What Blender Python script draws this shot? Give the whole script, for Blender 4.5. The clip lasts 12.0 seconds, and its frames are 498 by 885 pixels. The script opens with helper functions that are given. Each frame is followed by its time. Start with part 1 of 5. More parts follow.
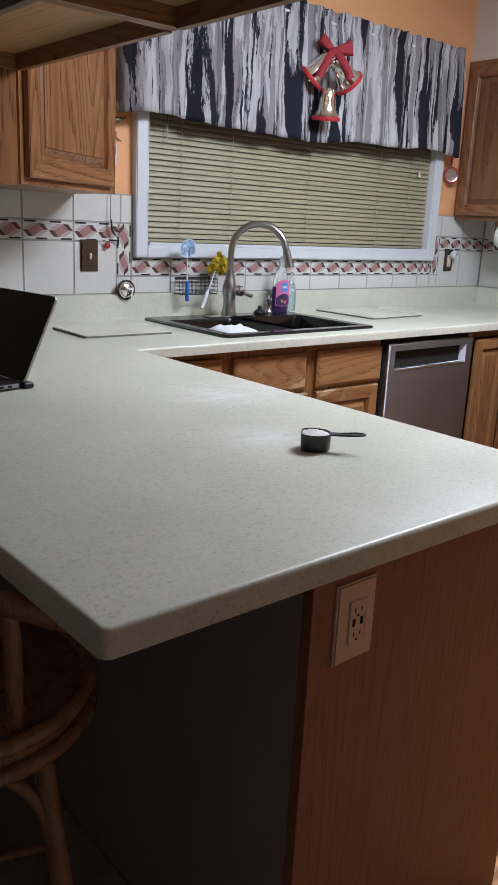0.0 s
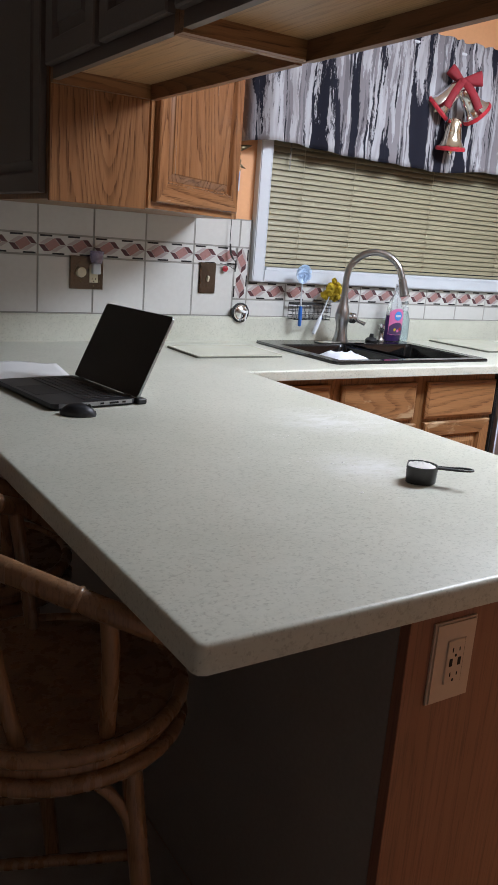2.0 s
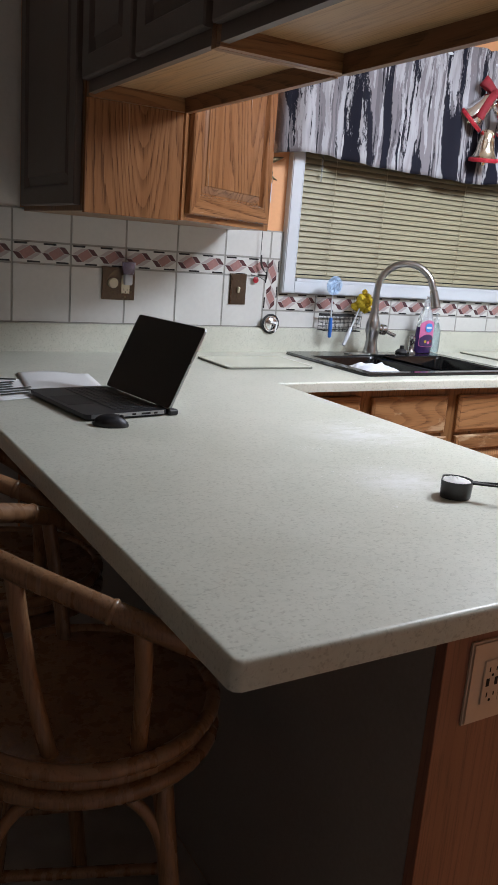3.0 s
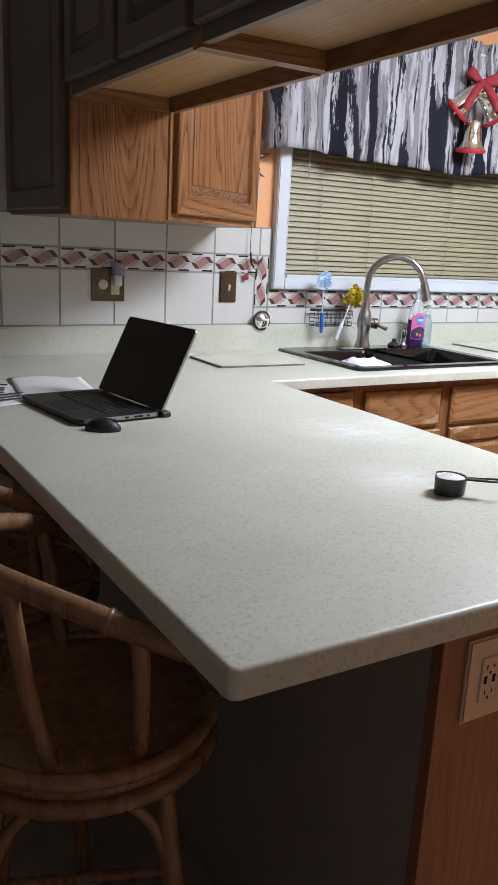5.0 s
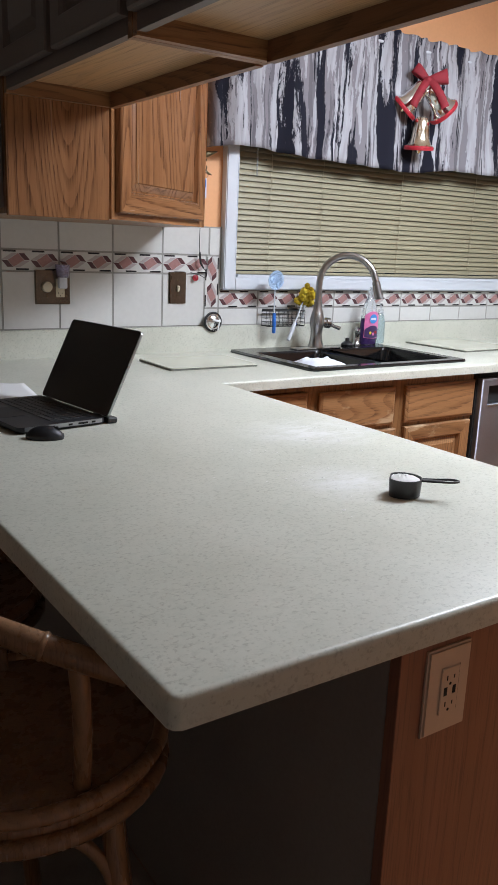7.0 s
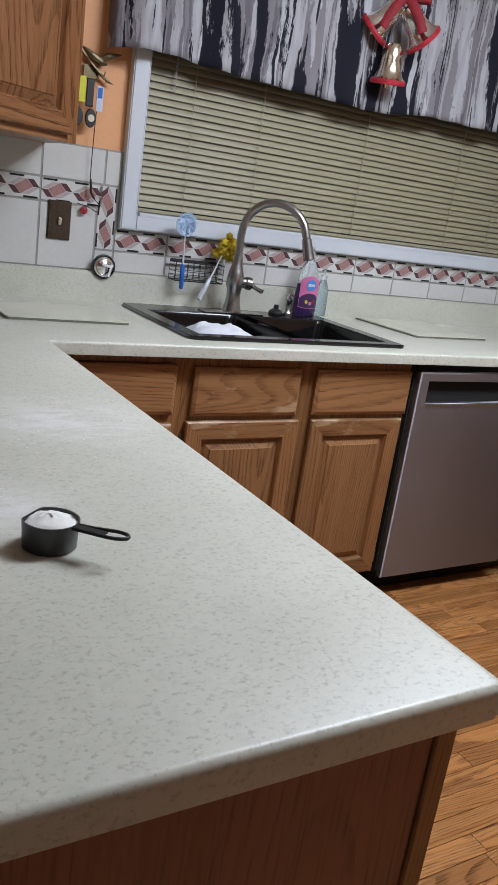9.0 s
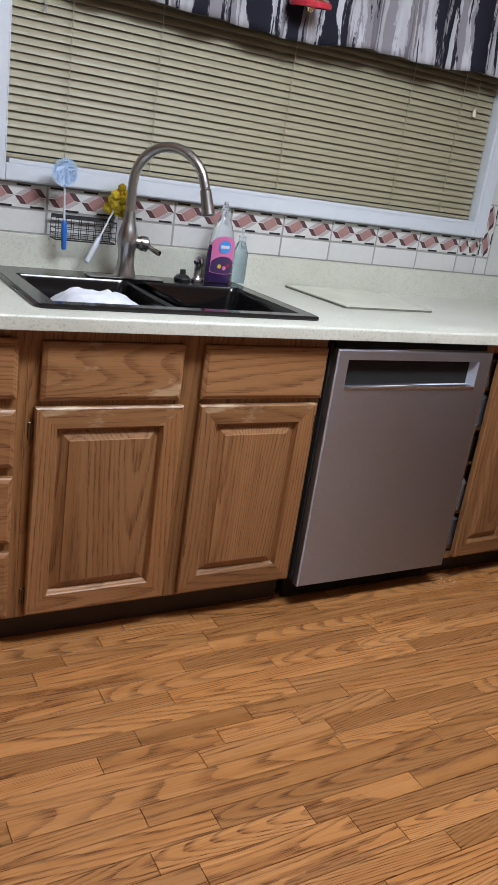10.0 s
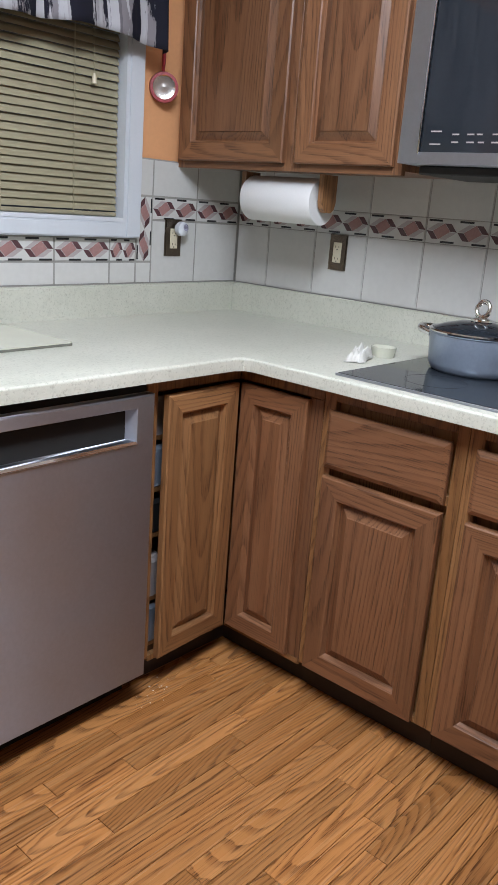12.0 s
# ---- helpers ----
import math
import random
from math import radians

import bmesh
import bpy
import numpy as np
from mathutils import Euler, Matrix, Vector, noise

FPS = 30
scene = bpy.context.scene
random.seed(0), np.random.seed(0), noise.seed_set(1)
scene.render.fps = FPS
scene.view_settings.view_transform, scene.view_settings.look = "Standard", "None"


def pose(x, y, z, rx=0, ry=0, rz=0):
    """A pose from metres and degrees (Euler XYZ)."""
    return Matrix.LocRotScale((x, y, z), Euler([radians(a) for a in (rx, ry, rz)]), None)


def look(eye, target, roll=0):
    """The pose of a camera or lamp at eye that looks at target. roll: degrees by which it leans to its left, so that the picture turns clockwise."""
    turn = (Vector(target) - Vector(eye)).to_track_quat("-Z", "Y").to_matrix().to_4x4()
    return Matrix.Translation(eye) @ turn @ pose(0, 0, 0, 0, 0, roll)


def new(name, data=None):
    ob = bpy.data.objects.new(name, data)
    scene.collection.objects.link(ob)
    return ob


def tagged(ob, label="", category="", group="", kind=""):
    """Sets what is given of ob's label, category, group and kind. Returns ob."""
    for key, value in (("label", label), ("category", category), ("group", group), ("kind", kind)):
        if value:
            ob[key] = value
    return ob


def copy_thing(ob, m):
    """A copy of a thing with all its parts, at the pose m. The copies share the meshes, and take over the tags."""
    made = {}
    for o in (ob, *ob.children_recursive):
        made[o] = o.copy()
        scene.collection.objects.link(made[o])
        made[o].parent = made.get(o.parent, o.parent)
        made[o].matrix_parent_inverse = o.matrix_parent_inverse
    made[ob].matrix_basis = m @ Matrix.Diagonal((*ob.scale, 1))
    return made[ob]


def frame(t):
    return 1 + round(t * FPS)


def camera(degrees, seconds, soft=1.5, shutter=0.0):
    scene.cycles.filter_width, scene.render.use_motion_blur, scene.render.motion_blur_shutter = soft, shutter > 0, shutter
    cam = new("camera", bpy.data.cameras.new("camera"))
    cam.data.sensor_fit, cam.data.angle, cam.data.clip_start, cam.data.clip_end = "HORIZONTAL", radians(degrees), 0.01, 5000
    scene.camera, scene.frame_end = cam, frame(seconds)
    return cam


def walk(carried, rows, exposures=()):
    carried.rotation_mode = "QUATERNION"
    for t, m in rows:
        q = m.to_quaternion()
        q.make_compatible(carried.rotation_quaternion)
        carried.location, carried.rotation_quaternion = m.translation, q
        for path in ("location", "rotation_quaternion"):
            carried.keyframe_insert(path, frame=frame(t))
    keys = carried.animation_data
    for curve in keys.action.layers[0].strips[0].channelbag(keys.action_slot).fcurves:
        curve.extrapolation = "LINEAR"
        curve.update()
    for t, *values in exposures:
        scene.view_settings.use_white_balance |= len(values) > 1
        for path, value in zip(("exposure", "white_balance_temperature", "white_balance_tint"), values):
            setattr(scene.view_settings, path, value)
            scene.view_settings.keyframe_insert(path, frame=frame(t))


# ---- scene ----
cam = camera(35.0, 12.0, soft=1.1)
PATH = [
    (0, (0.797, 0.258, 1.322), (2.054, 1.719, 0.787), 2.8),
    (0.5, (0.791, 0.257, 1.32), (1.99, 1.766, 0.786), 3.9),
    (1, (0.786, 0.254, 1.323), (1.885, 1.841, 0.797), 4.2),
    (1.5, (0.792, 0.253, 1.324), (1.863, 1.863, 0.815), 4.4),
    (2, (0.79, 0.254, 1.326), (1.842, 1.882, 0.833), 4.4),
    (2.5, (0.782, 0.264, 1.329), (1.816, 1.908, 0.85), 4.4),
    (3, (0.781, 0.266, 1.329), (1.779, 1.933, 0.855), 4.5),
    (3.2, (0.782, 0.252, 1.329), (1.736, 1.944, 0.853), 4.7),
    (4.8, (0.787, 0.273, 1.342), (1.714, 1.976, 0.852), 3.4),
    (5, (0.788, 0.268, 1.343), (1.794, 1.927, 0.855), 3.0),
    (5.5, (0.791, 0.271, 1.337), (1.853, 1.895, 0.852), 2.8),
    (6, (0.792, 0.271, 1.343), (1.871, 1.883, 0.859), 2.2),
    (6.5, (0.798, 0.282, 1.34), (1.923, 1.864, 0.862), 2.0),
    (6.7, (0.808, 0.292, 1.337), (1.936, 1.873, 0.86), 1.8),
    (8.3, (1.205, 0.477, 1.319), (1.974, 2.251, 0.807), 8.9),
    (8.5, (1.301, 0.510, 1.313), (2.211, 2.216, 0.801), 8.2),
    (9, (1.582, 0.487, 1.306), (2.596, 2.113, 0.732), 8.3),
    (9.5, (1.857, 0.528, 1.298), (2.832, 2.158, 0.671), 8.2),
    (10, (2.099, 0.644, 1.282), (3.08, 2.266, 0.642), 8.5),
    (10.5, (2.288, 0.702, 1.294), (3.224, 2.338, 0.625), 7.7),
    (11, (2.512, 0.739, 1.297), (3.459, 2.367, 0.625), 6.7),
    (11.4, (2.633, 0.859, 1.277), (3.792, 2.361, 0.644), 6.4),
    (11.5, (2.656, 0.895, 1.285), (3.888, 2.343, 0.663), 6.7),
    (12, (2.799, 1.064, 1.291), (4.254, 2.311, 0.719), 4.4),
]
EXPOSURES = [(0.0, 0.06), (0.5, 0.04), (1.0, 0.2), (1.5, 0.26), (3.2, 0.3), (4.8, 0.48), (5.5, 0.42), (6.7, 0.36), (8.3, 0.1), (9.0, -0.2), (9.5, -0.25), (10.0, 0.02), (10.5, 0.1), (11.5, 0.2), (12.0, 0.16)]
walk(cam, [(t, look(eye, target, roll)) for t, eye, target, roll in PATH], exposures=EXPOSURES)

# ---- light ----
world = bpy.data.worlds.new("night_outside")
scene.world = world
world.use_nodes = True
world.node_tree.nodes["Background"].inputs[0].default_value = (0.012, 0.014, 0.02, 1)
world.node_tree.nodes["Background"].inputs[1].default_value = 1.0
scene.view_settings.exposure = 0.0


def area_lamp(name, place, size_x, size_y, watts, colour):
    data = bpy.data.lights.new(name, "AREA")
    data.shape, data.size, data.size_y, data.energy, data.color = "RECTANGLE", size_x, size_y, watts, colour
    ob = new(name, data)
    ob.location = place
    return ob


LAMP_X, LAMP_Y = 3.3, 1.5
area_lamp("ceiling_lamp_light", (LAMP_X, LAMP_Y, 2.475), 1.15, 0.36, 40.5, (0.88, 0.965, 1.1))
# the same lamp's light to the sides and up to the ceiling
side_light = bpy.data.lights.new("ceiling_lamp_side_light", "POINT")
side_light.energy, side_light.color, side_light.shadow_soft_size = 25, (0.88, 0.965, 1.1), 0.16
new("ceiling_lamp_side_light", side_light).location = (LAMP_X, LAMP_Y, 2.28)


TOP = 0.915                                        # counter height

# ---- materials ----
class Nodes:
    """A small builder of node materials."""

    def __init__(self, name):
        self.mat = bpy.data.materials.new(name)
        self.mat.use_nodes = True
        self.tree = self.mat.node_tree
        self.bsdf = self.tree.nodes["Principled BSDF"]

    def add(self, kind, values=(), operation="", blend=""):
        node = self.tree.nodes.new(kind)
        if operation:
            node.operation = operation
        if blend:
            node.data_type, node.blend_type = "RGBA", blend
        for key, value in dict(values).items():
            if isinstance(value, bpy.types.NodeSocket):
                self.tree.links.new(value, node.inputs[key])
            else:
                node.inputs[key].default_value = value
        return node

    def put(self, key, value):
        if isinstance(value, bpy.types.NodeSocket):
            self.tree.links.new(value, self.bsdf.inputs[key])
        else:
            self.bsdf.inputs[key].default_value = value

    def coords(self, scale=(1, 1, 1), jitter=0.0):
        at = self.add("ShaderNodeTexCoord").outputs["Object"]
        if jitter:
            rnd = self.add("ShaderNodeObjectInfo").outputs["Random"]
            off = self.add("ShaderNodeVectorMath", {0: rnd, 1: (jitter, jitter * 0.7, jitter * 1.3)}, operation="MULTIPLY")
            at = self.add("ShaderNodeVectorMath", {0: at, 1: off.outputs[0]}, operation="ADD").outputs[0]
        return self.add("ShaderNodeMapping", {"Vector": at, "Scale": scale}).outputs[0]

    def noise(self, vector, scale, detail=3.0, rough=0.5, distortion=0.0):
        return self.add("ShaderNodeTexNoise", {"Vector": vector, "Scale": scale, "Detail": detail, "Roughness": rough, "Distortion": distortion}).outputs["Fac"]

    def math(self, op, a, b=0.0, c=0.0):
        return self.add("ShaderNodeMath", {0: a, 1: b, 2: c}, operation=op).outputs[0]

    def ramp(self, fac, stops, mode="LINEAR"):
        node = self.add("ShaderNodeValToRGB", {"Fac": fac})
        el = node.color_ramp.elements
        node.color_ramp.interpolation = mode
        while len(el) < len(stops):
            el.new(0.5)
        for e, (at, colour) in zip(el, stops):
            e.position, e.color = at, (*colour, 1)
        return node.outputs[0]

    def mix(self, fac, a, b, blend="MIX"):
        node = self.add("ShaderNodeMix", {"Factor": fac}, blend=blend)
        for key, value in ((6, a), (7, b)):
            if isinstance(value, bpy.types.NodeSocket):
                self.tree.links.new(value, node.inputs[key])
            else:
                node.inputs[key].default_value = (*value, 1)
        return node.outputs[2]

    def bump(self, height, strength=0.2, distance=0.001):
        node = self.add("ShaderNodeBump", {"Height": height, "Strength": strength, "Distance": distance})
        self.put("Normal", node.outputs[0])


def plain(name, colour, rough=0.5, metal=0.0, vary=0.12, scale=30.0, relief=0.1, coat=0.0):
    """Paint, plastic or metal with slight mottling at two scales."""
    n = Nodes(name)
    at = n.coords(jitter=5.0)
    big, small = n.noise(at, scale * 0.15, 3), n.noise(at, scale * 4, 2)
    dark = tuple(c * (1 - vary) for c in colour)
    light = tuple(min(1, c * (1 + vary)) for c in colour)
    n.put("Base Color", n.ramp(n.math("MULTIPLY_ADD", small, 0.4, n.math("MULTIPLY", big, 0.6)), ((0.3, dark), (0.7, light))))
    n.put("Roughness", n.math("MULTIPLY_ADD", big, 0.2, rough - 0.1))
    n.put("Metallic", metal)
    n.put("Coat Weight", coat)
    if relief:
        n.bump(small, relief, 0.0006)
    return n.mat


def oak(name, axis, dark, mid, light, rough=0.36, jitter=9.0, rings=58.0, spread=3.6, stretch=0.08, vary=0.3, worn=False, grain=0.9):
    """Varnished oak with cathedral grain along an axis."""
    n = Nodes(name)
    long = [1.0, 1.0, 1.0]
    long["xyz".index(axis)] = stretch
    pore = [1.0, 1.0, 1.0]
    pore["xyz".index(axis)] = 0.03
    at = n.coords(long, jitter)
    field = n.noise(at, spread, 1.0, 0.3, 0.12)
    wobble = n.noise(n.coords([1 if k > 0.5 else 0.4 for k in long], jitter), 60.0, 2.0)
    saw = n.math("FRACT", n.math("MULTIPLY_ADD", field, rings, n.math("MULTIPLY", wobble, 0.35)))
    line = n.ramp(saw, ((0.0, (0.0, 0.0, 0.0)), (0.16, (0.25, 0.25, 0.25)), (0.42, (1, 1, 1)), (0.92, (1, 1, 1)), (0.98, (0.0, 0.0, 0.0))))
    pores = n.noise(n.coords(pore, jitter), 330.0, 2.0, 0.6)
    streak = n.noise(n.coords(pore, jitter), 30.0, 3.0, 0.6)
    cloud = n.noise(at, 3.0, 2.0)
    colour = n.ramp(n.math("MULTIPLY_ADD", cloud, 0.35, n.math("MULTIPLY", streak, 0.65)), ((0.3, mid), (0.62, light)))
    open_pores = n.ramp(pores, ((0.40, (0.0, 0.0, 0.0)), (0.52, (1, 1, 1))))
    ring_dark = n.math("MULTIPLY", n.math("SUBTRACT", 1.0, line), n.math("MULTIPLY_ADD", n.math("SUBTRACT", 1.0, open_pores), 0.55, 0.45))
    colour = n.mix(n.math("MULTIPLY", ring_dark, grain), colour, dark)
    dots = n.ramp(pores, ((0.36, (0.62, 0.62, 0.62)), (0.46, (1, 1, 1))))
    rnd = n.add("ShaderNodeObjectInfo").outputs["Random"]
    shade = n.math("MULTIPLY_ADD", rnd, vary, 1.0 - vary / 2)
    both = n.mix(1.0, n.mix(0.55, colour, dots, "MULTIPLY"), n.add("ShaderNodeCombineColor", {0: shade, 1: shade, 2: shade}).outputs[0], "MULTIPLY")
    if worn:
        patch = n.noise(n.coords((1.0, 1.0, 3.0)), 5.0, 4.0, 0.65)
        both = n.mix(n.ramp(patch, ((0.57, (0, 0, 0)), (0.65, (0.75, 0.75, 0.75)))), both, (0.50, 0.36, 0.22))
    n.put("Base Color", both)
    n.put("Roughness", n.math("MULTIPLY_ADD", streak, 0.2, rough - 0.08))
    n.bump(n.math("ADD", pores, n.math("MULTIPLY", line, 0.6)), 0.18, 0.0005)
    return n.mat


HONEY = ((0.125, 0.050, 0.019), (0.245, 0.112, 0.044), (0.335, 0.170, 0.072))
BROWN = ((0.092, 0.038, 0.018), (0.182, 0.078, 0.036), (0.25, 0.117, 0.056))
UPPER = ((0.09, 0.033, 0.013), (0.21, 0.088, 0.034), (0.295, 0.136, 0.056))
M_up_v = oak("upper_oak_upright_grain", "z", *UPPER, rough=0.22)
M_up_x = oak("upper_oak_grain_along_x", "x", *UPPER, rough=0.22)
M_oak_v = oak("oak_upright_grain", "z", *HONEY)
M_oak_x = oak("oak_grain_along_x", "x", *HONEY)
M_ply = oak("pale_oak_plywood", "y", (0.22, 0.115, 0.05), (0.40, 0.235, 0.11), (0.50, 0.31, 0.155), grain=0.6)
M_worn_x = oak("worn_oak_grain_along_x", "x", *HONEY, worn=True)
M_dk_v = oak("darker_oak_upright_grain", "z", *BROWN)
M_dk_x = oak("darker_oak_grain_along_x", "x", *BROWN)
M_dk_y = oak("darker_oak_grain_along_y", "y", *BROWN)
M_floor = oak("oak_floorboard", "x", (0.10, 0.034, 0.011), (0.365, 0.148, 0.043), (0.475, 0.215, 0.073), 0.25, 30.0, 46.0, 6.0, 0.085, vary=0.42, grain=0.95)
M_frame = oak("oak_face_frame", "z", (0.11, 0.045, 0.016), (0.22, 0.1, 0.036), (0.3, 0.15, 0.06))
M_end = oak("red_brown_veneer", "z", (0.115, 0.046, 0.028), (0.225, 0.090, 0.053), (0.28, 0.117, 0.073), 0.45, grain=0.4)
M_black_brown = plain("dark_brown_panel", (0.125, 0.095, 0.082), 0.45)
M_seat_side = plain("grey_brown_panel", (0.26, 0.23, 0.21), 0.42)
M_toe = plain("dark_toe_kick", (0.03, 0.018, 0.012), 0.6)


def laminate():
    n = Nodes("speckled_cream_laminate")
    at = n.coords()
    speck = n.noise(at, 300.0, 2.0, 0.6)
    fleck = n.noise(n.coords((1.0, 1.25, 1.0)), 150.0, 3.0, 0.7)
    blotch = n.noise(n.coords((1.0, 1.4, 1.0)), 62.0, 3.0, 0.6)
    rust = n.noise(n.coords((1.2, 1.0, 1.0)), 120.0, 2.0, 0.5)
    cloud = n.noise(at, 5.0, 4.0)
    base = n.ramp(cloud, ((0.3, (0.53, 0.535, 0.455)), (0.7, (0.60, 0.60, 0.52))))
    base = n.mix(n.ramp(blotch, ((0.50, (0, 0, 0)), (0.68, (0.30, 0.30, 0.30)))), base, (0.42, 0.44, 0.37))
    dark = n.ramp(fleck, ((0.34, (0.36, 0.35, 0.30)), (0.46, (1, 1, 1))))
    both = n.mix(0.38, base, dark, "MULTIPLY")
    both = n.mix(n.ramp(rust, ((0.66, (0, 0, 0)), (0.76, (0.3, 0.3, 0.3)))), both, (0.38, 0.30, 0.23))
    pale = n.ramp(speck, ((0.60, (0, 0, 0)), (0.70, (1, 1, 1))))
    both = n.mix(n.math("MULTIPLY", pale, 0.16), both, (0.76, 0.76, 0.70))
    # a film of flour wiped over the peninsula
    film = 0.0
    for cx, cy, rx, ry in ((1.99, 1.74, 0.2, 0.17), (1.80, 1.37, 0.12, 0.14)):
        off = n.add("ShaderNodeVectorMath", {0: n.add("ShaderNodeTexCoord").outputs["Object"], 1: (cx, cy, TOP)}, operation="SUBTRACT").outputs[0]
        size = n.add("ShaderNodeVectorMath", {0: off, 1: (1 / rx, 1 / ry, 0)}, operation="MULTIPLY").outputs[0]
        far = n.add("ShaderNodeVectorMath", {0: size}, operation="LENGTH").outputs["Value"]
        film = n.math("MAXIMUM", film, n.math("SUBTRACT", 1.0, far))
    smear = n.noise(n.coords((1.0, 2.2, 1.0)), 16.0, 5.0, 0.7)
    film = n.math("MULTIPLY", film, n.ramp(smear, ((0.38, (0.15, 0.15, 0.15)), (0.62, (1, 1, 1)))))
    both = n.mix(n.math("MINIMUM", n.math("MULTIPLY", film, 0.85), 0.6), both, (0.82, 0.82, 0.82))
    n.put("Base Color", both)
    n.put("Roughness", n.math("MULTIPLY_ADD", cloud, 0.16, 0.29))
    n.bump(fleck, 0.05, 0.0003)
    return n.mat


M_counter = laminate()
M_wall_orange = plain("apricot_wall_paint", (0.72, 0.36, 0.17), 0.6, vary=0.05, scale=18, relief=0.25)
M_wall_grey = plain("warm_grey_wall_paint", (0.72, 0.67, 0.62), 0.65, vary=0.06, scale=18, relief=0.25)
M_dining_floor = plain("grey_brown_dining_floor", (0.32, 0.28, 0.25), 0.9, vary=0.25, scale=90, relief=0.6)
M_soffit = plain("taupe_soffit_paint", (0.52, 0.44, 0.39), 0.75, vary=0.05, relief=0.3)
M_ceiling = plain("ceiling_paint", (0.82, 0.80, 0.77), 0.8, vary=0.04, relief=0.3)
M_white = plain("white_gloss_paint", (0.58, 0.61, 0.655), 0.35, vary=0.03)
M_tile = plain("white_glazed_tile", (0.59, 0.585, 0.565), 0.18, vary=0.05, scale=14, relief=0.05)
M_grout = plain("grey_grout", (0.30, 0.29, 0.27), 0.85, vary=0.2, scale=60, relief=0.4)
M_pink = plain("pink_glaze", (0.35, 0.19, 0.18), 0.2, vary=0.2, scale=40)
M_plum = plain("plum_glaze", (0.105, 0.05, 0.055), 0.2, vary=0.25, scale=40)
M_greyglaze = plain("pale_grey_glaze", (0.42, 0.37, 0.365), 0.2, vary=0.1, scale=40)
M_ink = plain("black_glaze", (0.022, 0.022, 0.025), 0.25, vary=0.2)
M_steel = plain("brushed_stainless_steel", (0.56, 0.585, 0.65), 0.6, 1.0, vary=0.06, relief=0.05)
steel_tangent = M_steel.node_tree.nodes.new("ShaderNodeTangent")
steel_tangent.direction_type, steel_tangent.axis = "RADIAL", "Z"
M_steel.node_tree.links.new(steel_tangent.outputs[0], M_steel.node_tree.nodes["Principled BSDF"].inputs["Tangent"])
M_steel.node_tree.nodes["Principled BSDF"].inputs["Anisotropic"].default_value = 0.9
M_steel.node_tree.nodes["Principled BSDF"].inputs["Anisotropic Rotation"].default_value = 0.25
M_nickel = plain("brushed_nickel", (0.44, 0.435, 0.43), 0.28, 1.0, vary=0.08, relief=0.05)
M_chrome = plain("chrome", (0.78, 0.78, 0.78), 0.08, 1.0, vary=0.03, relief=0)
M_blackgloss = plain("black_composite", (0.006, 0.006, 0.0065), 0.14, vary=0.2)
M_blackmatt = plain("matt_black_plastic", (0.016, 0.016, 0.017), 0.5, vary=0.25)
M_dark = plain("dark_void", (0.008, 0.007, 0.006), 0.9, relief=0)
M_slat = plain("olive_tan_blind", (0.305, 0.275, 0.18), 0.5, vary=0.05, scale=10)
M_bronze = plain("antique_bronze_plate", (0.14, 0.11, 0.082), 0.28, 0.85, vary=0.2)
M_cream = plain("cream_plastic", (0.62, 0.56, 0.42), 0.4, vary=0.04)
M_ivory = plain("almond_plastic", (0.62, 0.47, 0.36), 0.4, vary=0.04)
M_red = plain("red_plastic", (0.30, 0.02, 0.03), 0.35, vary=0.15)


# ---- mesh helpers ----
def bm_box(bm, x0, x1, y0, y1, z0, z1, slot=0):
    m = Matrix.LocRotScale(((x0 + x1) / 2, (y0 + y1) / 2, (z0 + z1) / 2), None, (abs(x1 - x0), abs(y1 - y0), abs(z1 - z0)))
    made = bmesh.ops.create_cube(bm, size=1.0, matrix=m)["verts"]
    for f in {f for v in made for f in v.link_faces}:
        f.material_index = slot
    return made


def bevelled(bm, width, steps=1):
    bmesh.ops.bevel(bm, geom=list(bm.edges), offset=width, segments=steps, affect="EDGES", profile=0.5, clamp_overlap=True)
    return bm


def finish(name, bm, mats, smooth=False):
    mesh = bpy.data.meshes.new(name)
    bmesh.ops.recalc_face_normals(bm, faces=list(bm.faces))
    bm.to_mesh(mesh)
    bm.free()
    for m in mats if isinstance(mats, (list, tuple)) else [mats]:
        mesh.materials.append(m)
    if smooth:
        mesh.polygons.foreach_set("use_smooth", [True] * len(mesh.polygons))
        mesh.set_sharp_from_angle(angle=radians(38))
    return mesh


def part(name, bm, mats, parent, label="", smooth=False, at=None):
    """Links a bmesh as one mesh object under a thing; its numbers are in the parent's space."""
    ob = new(name, finish(name, bm, mats, smooth))
    ob.parent = parent
    if at is not None:
        ob.matrix_basis = at
    if label:
        ob["label"] = label
    return ob


def thing(name, place, label, category, group="", kind="", turn=0.0):
    ob = new(name)
    ob.empty_display_size = 0.05
    ob.matrix_basis = pose(*place, 0, 0, turn)
    return tagged(ob, label, category, group, kind)


def solid(name, bm, mats, label, category="", group="", kind="", smooth=False):
    return tagged(new(name, finish(name, bm, mats, smooth)), label, category, group, kind)


def box_bm(x0, x1, y0, y1, z0, z1, bevel=0.0, steps=1):
    bm = bmesh.new()
    bm_box(bm, x0, x1, y0, y1, z0, z1)
    return bevelled(bm, bevel, steps) if bevel else bm


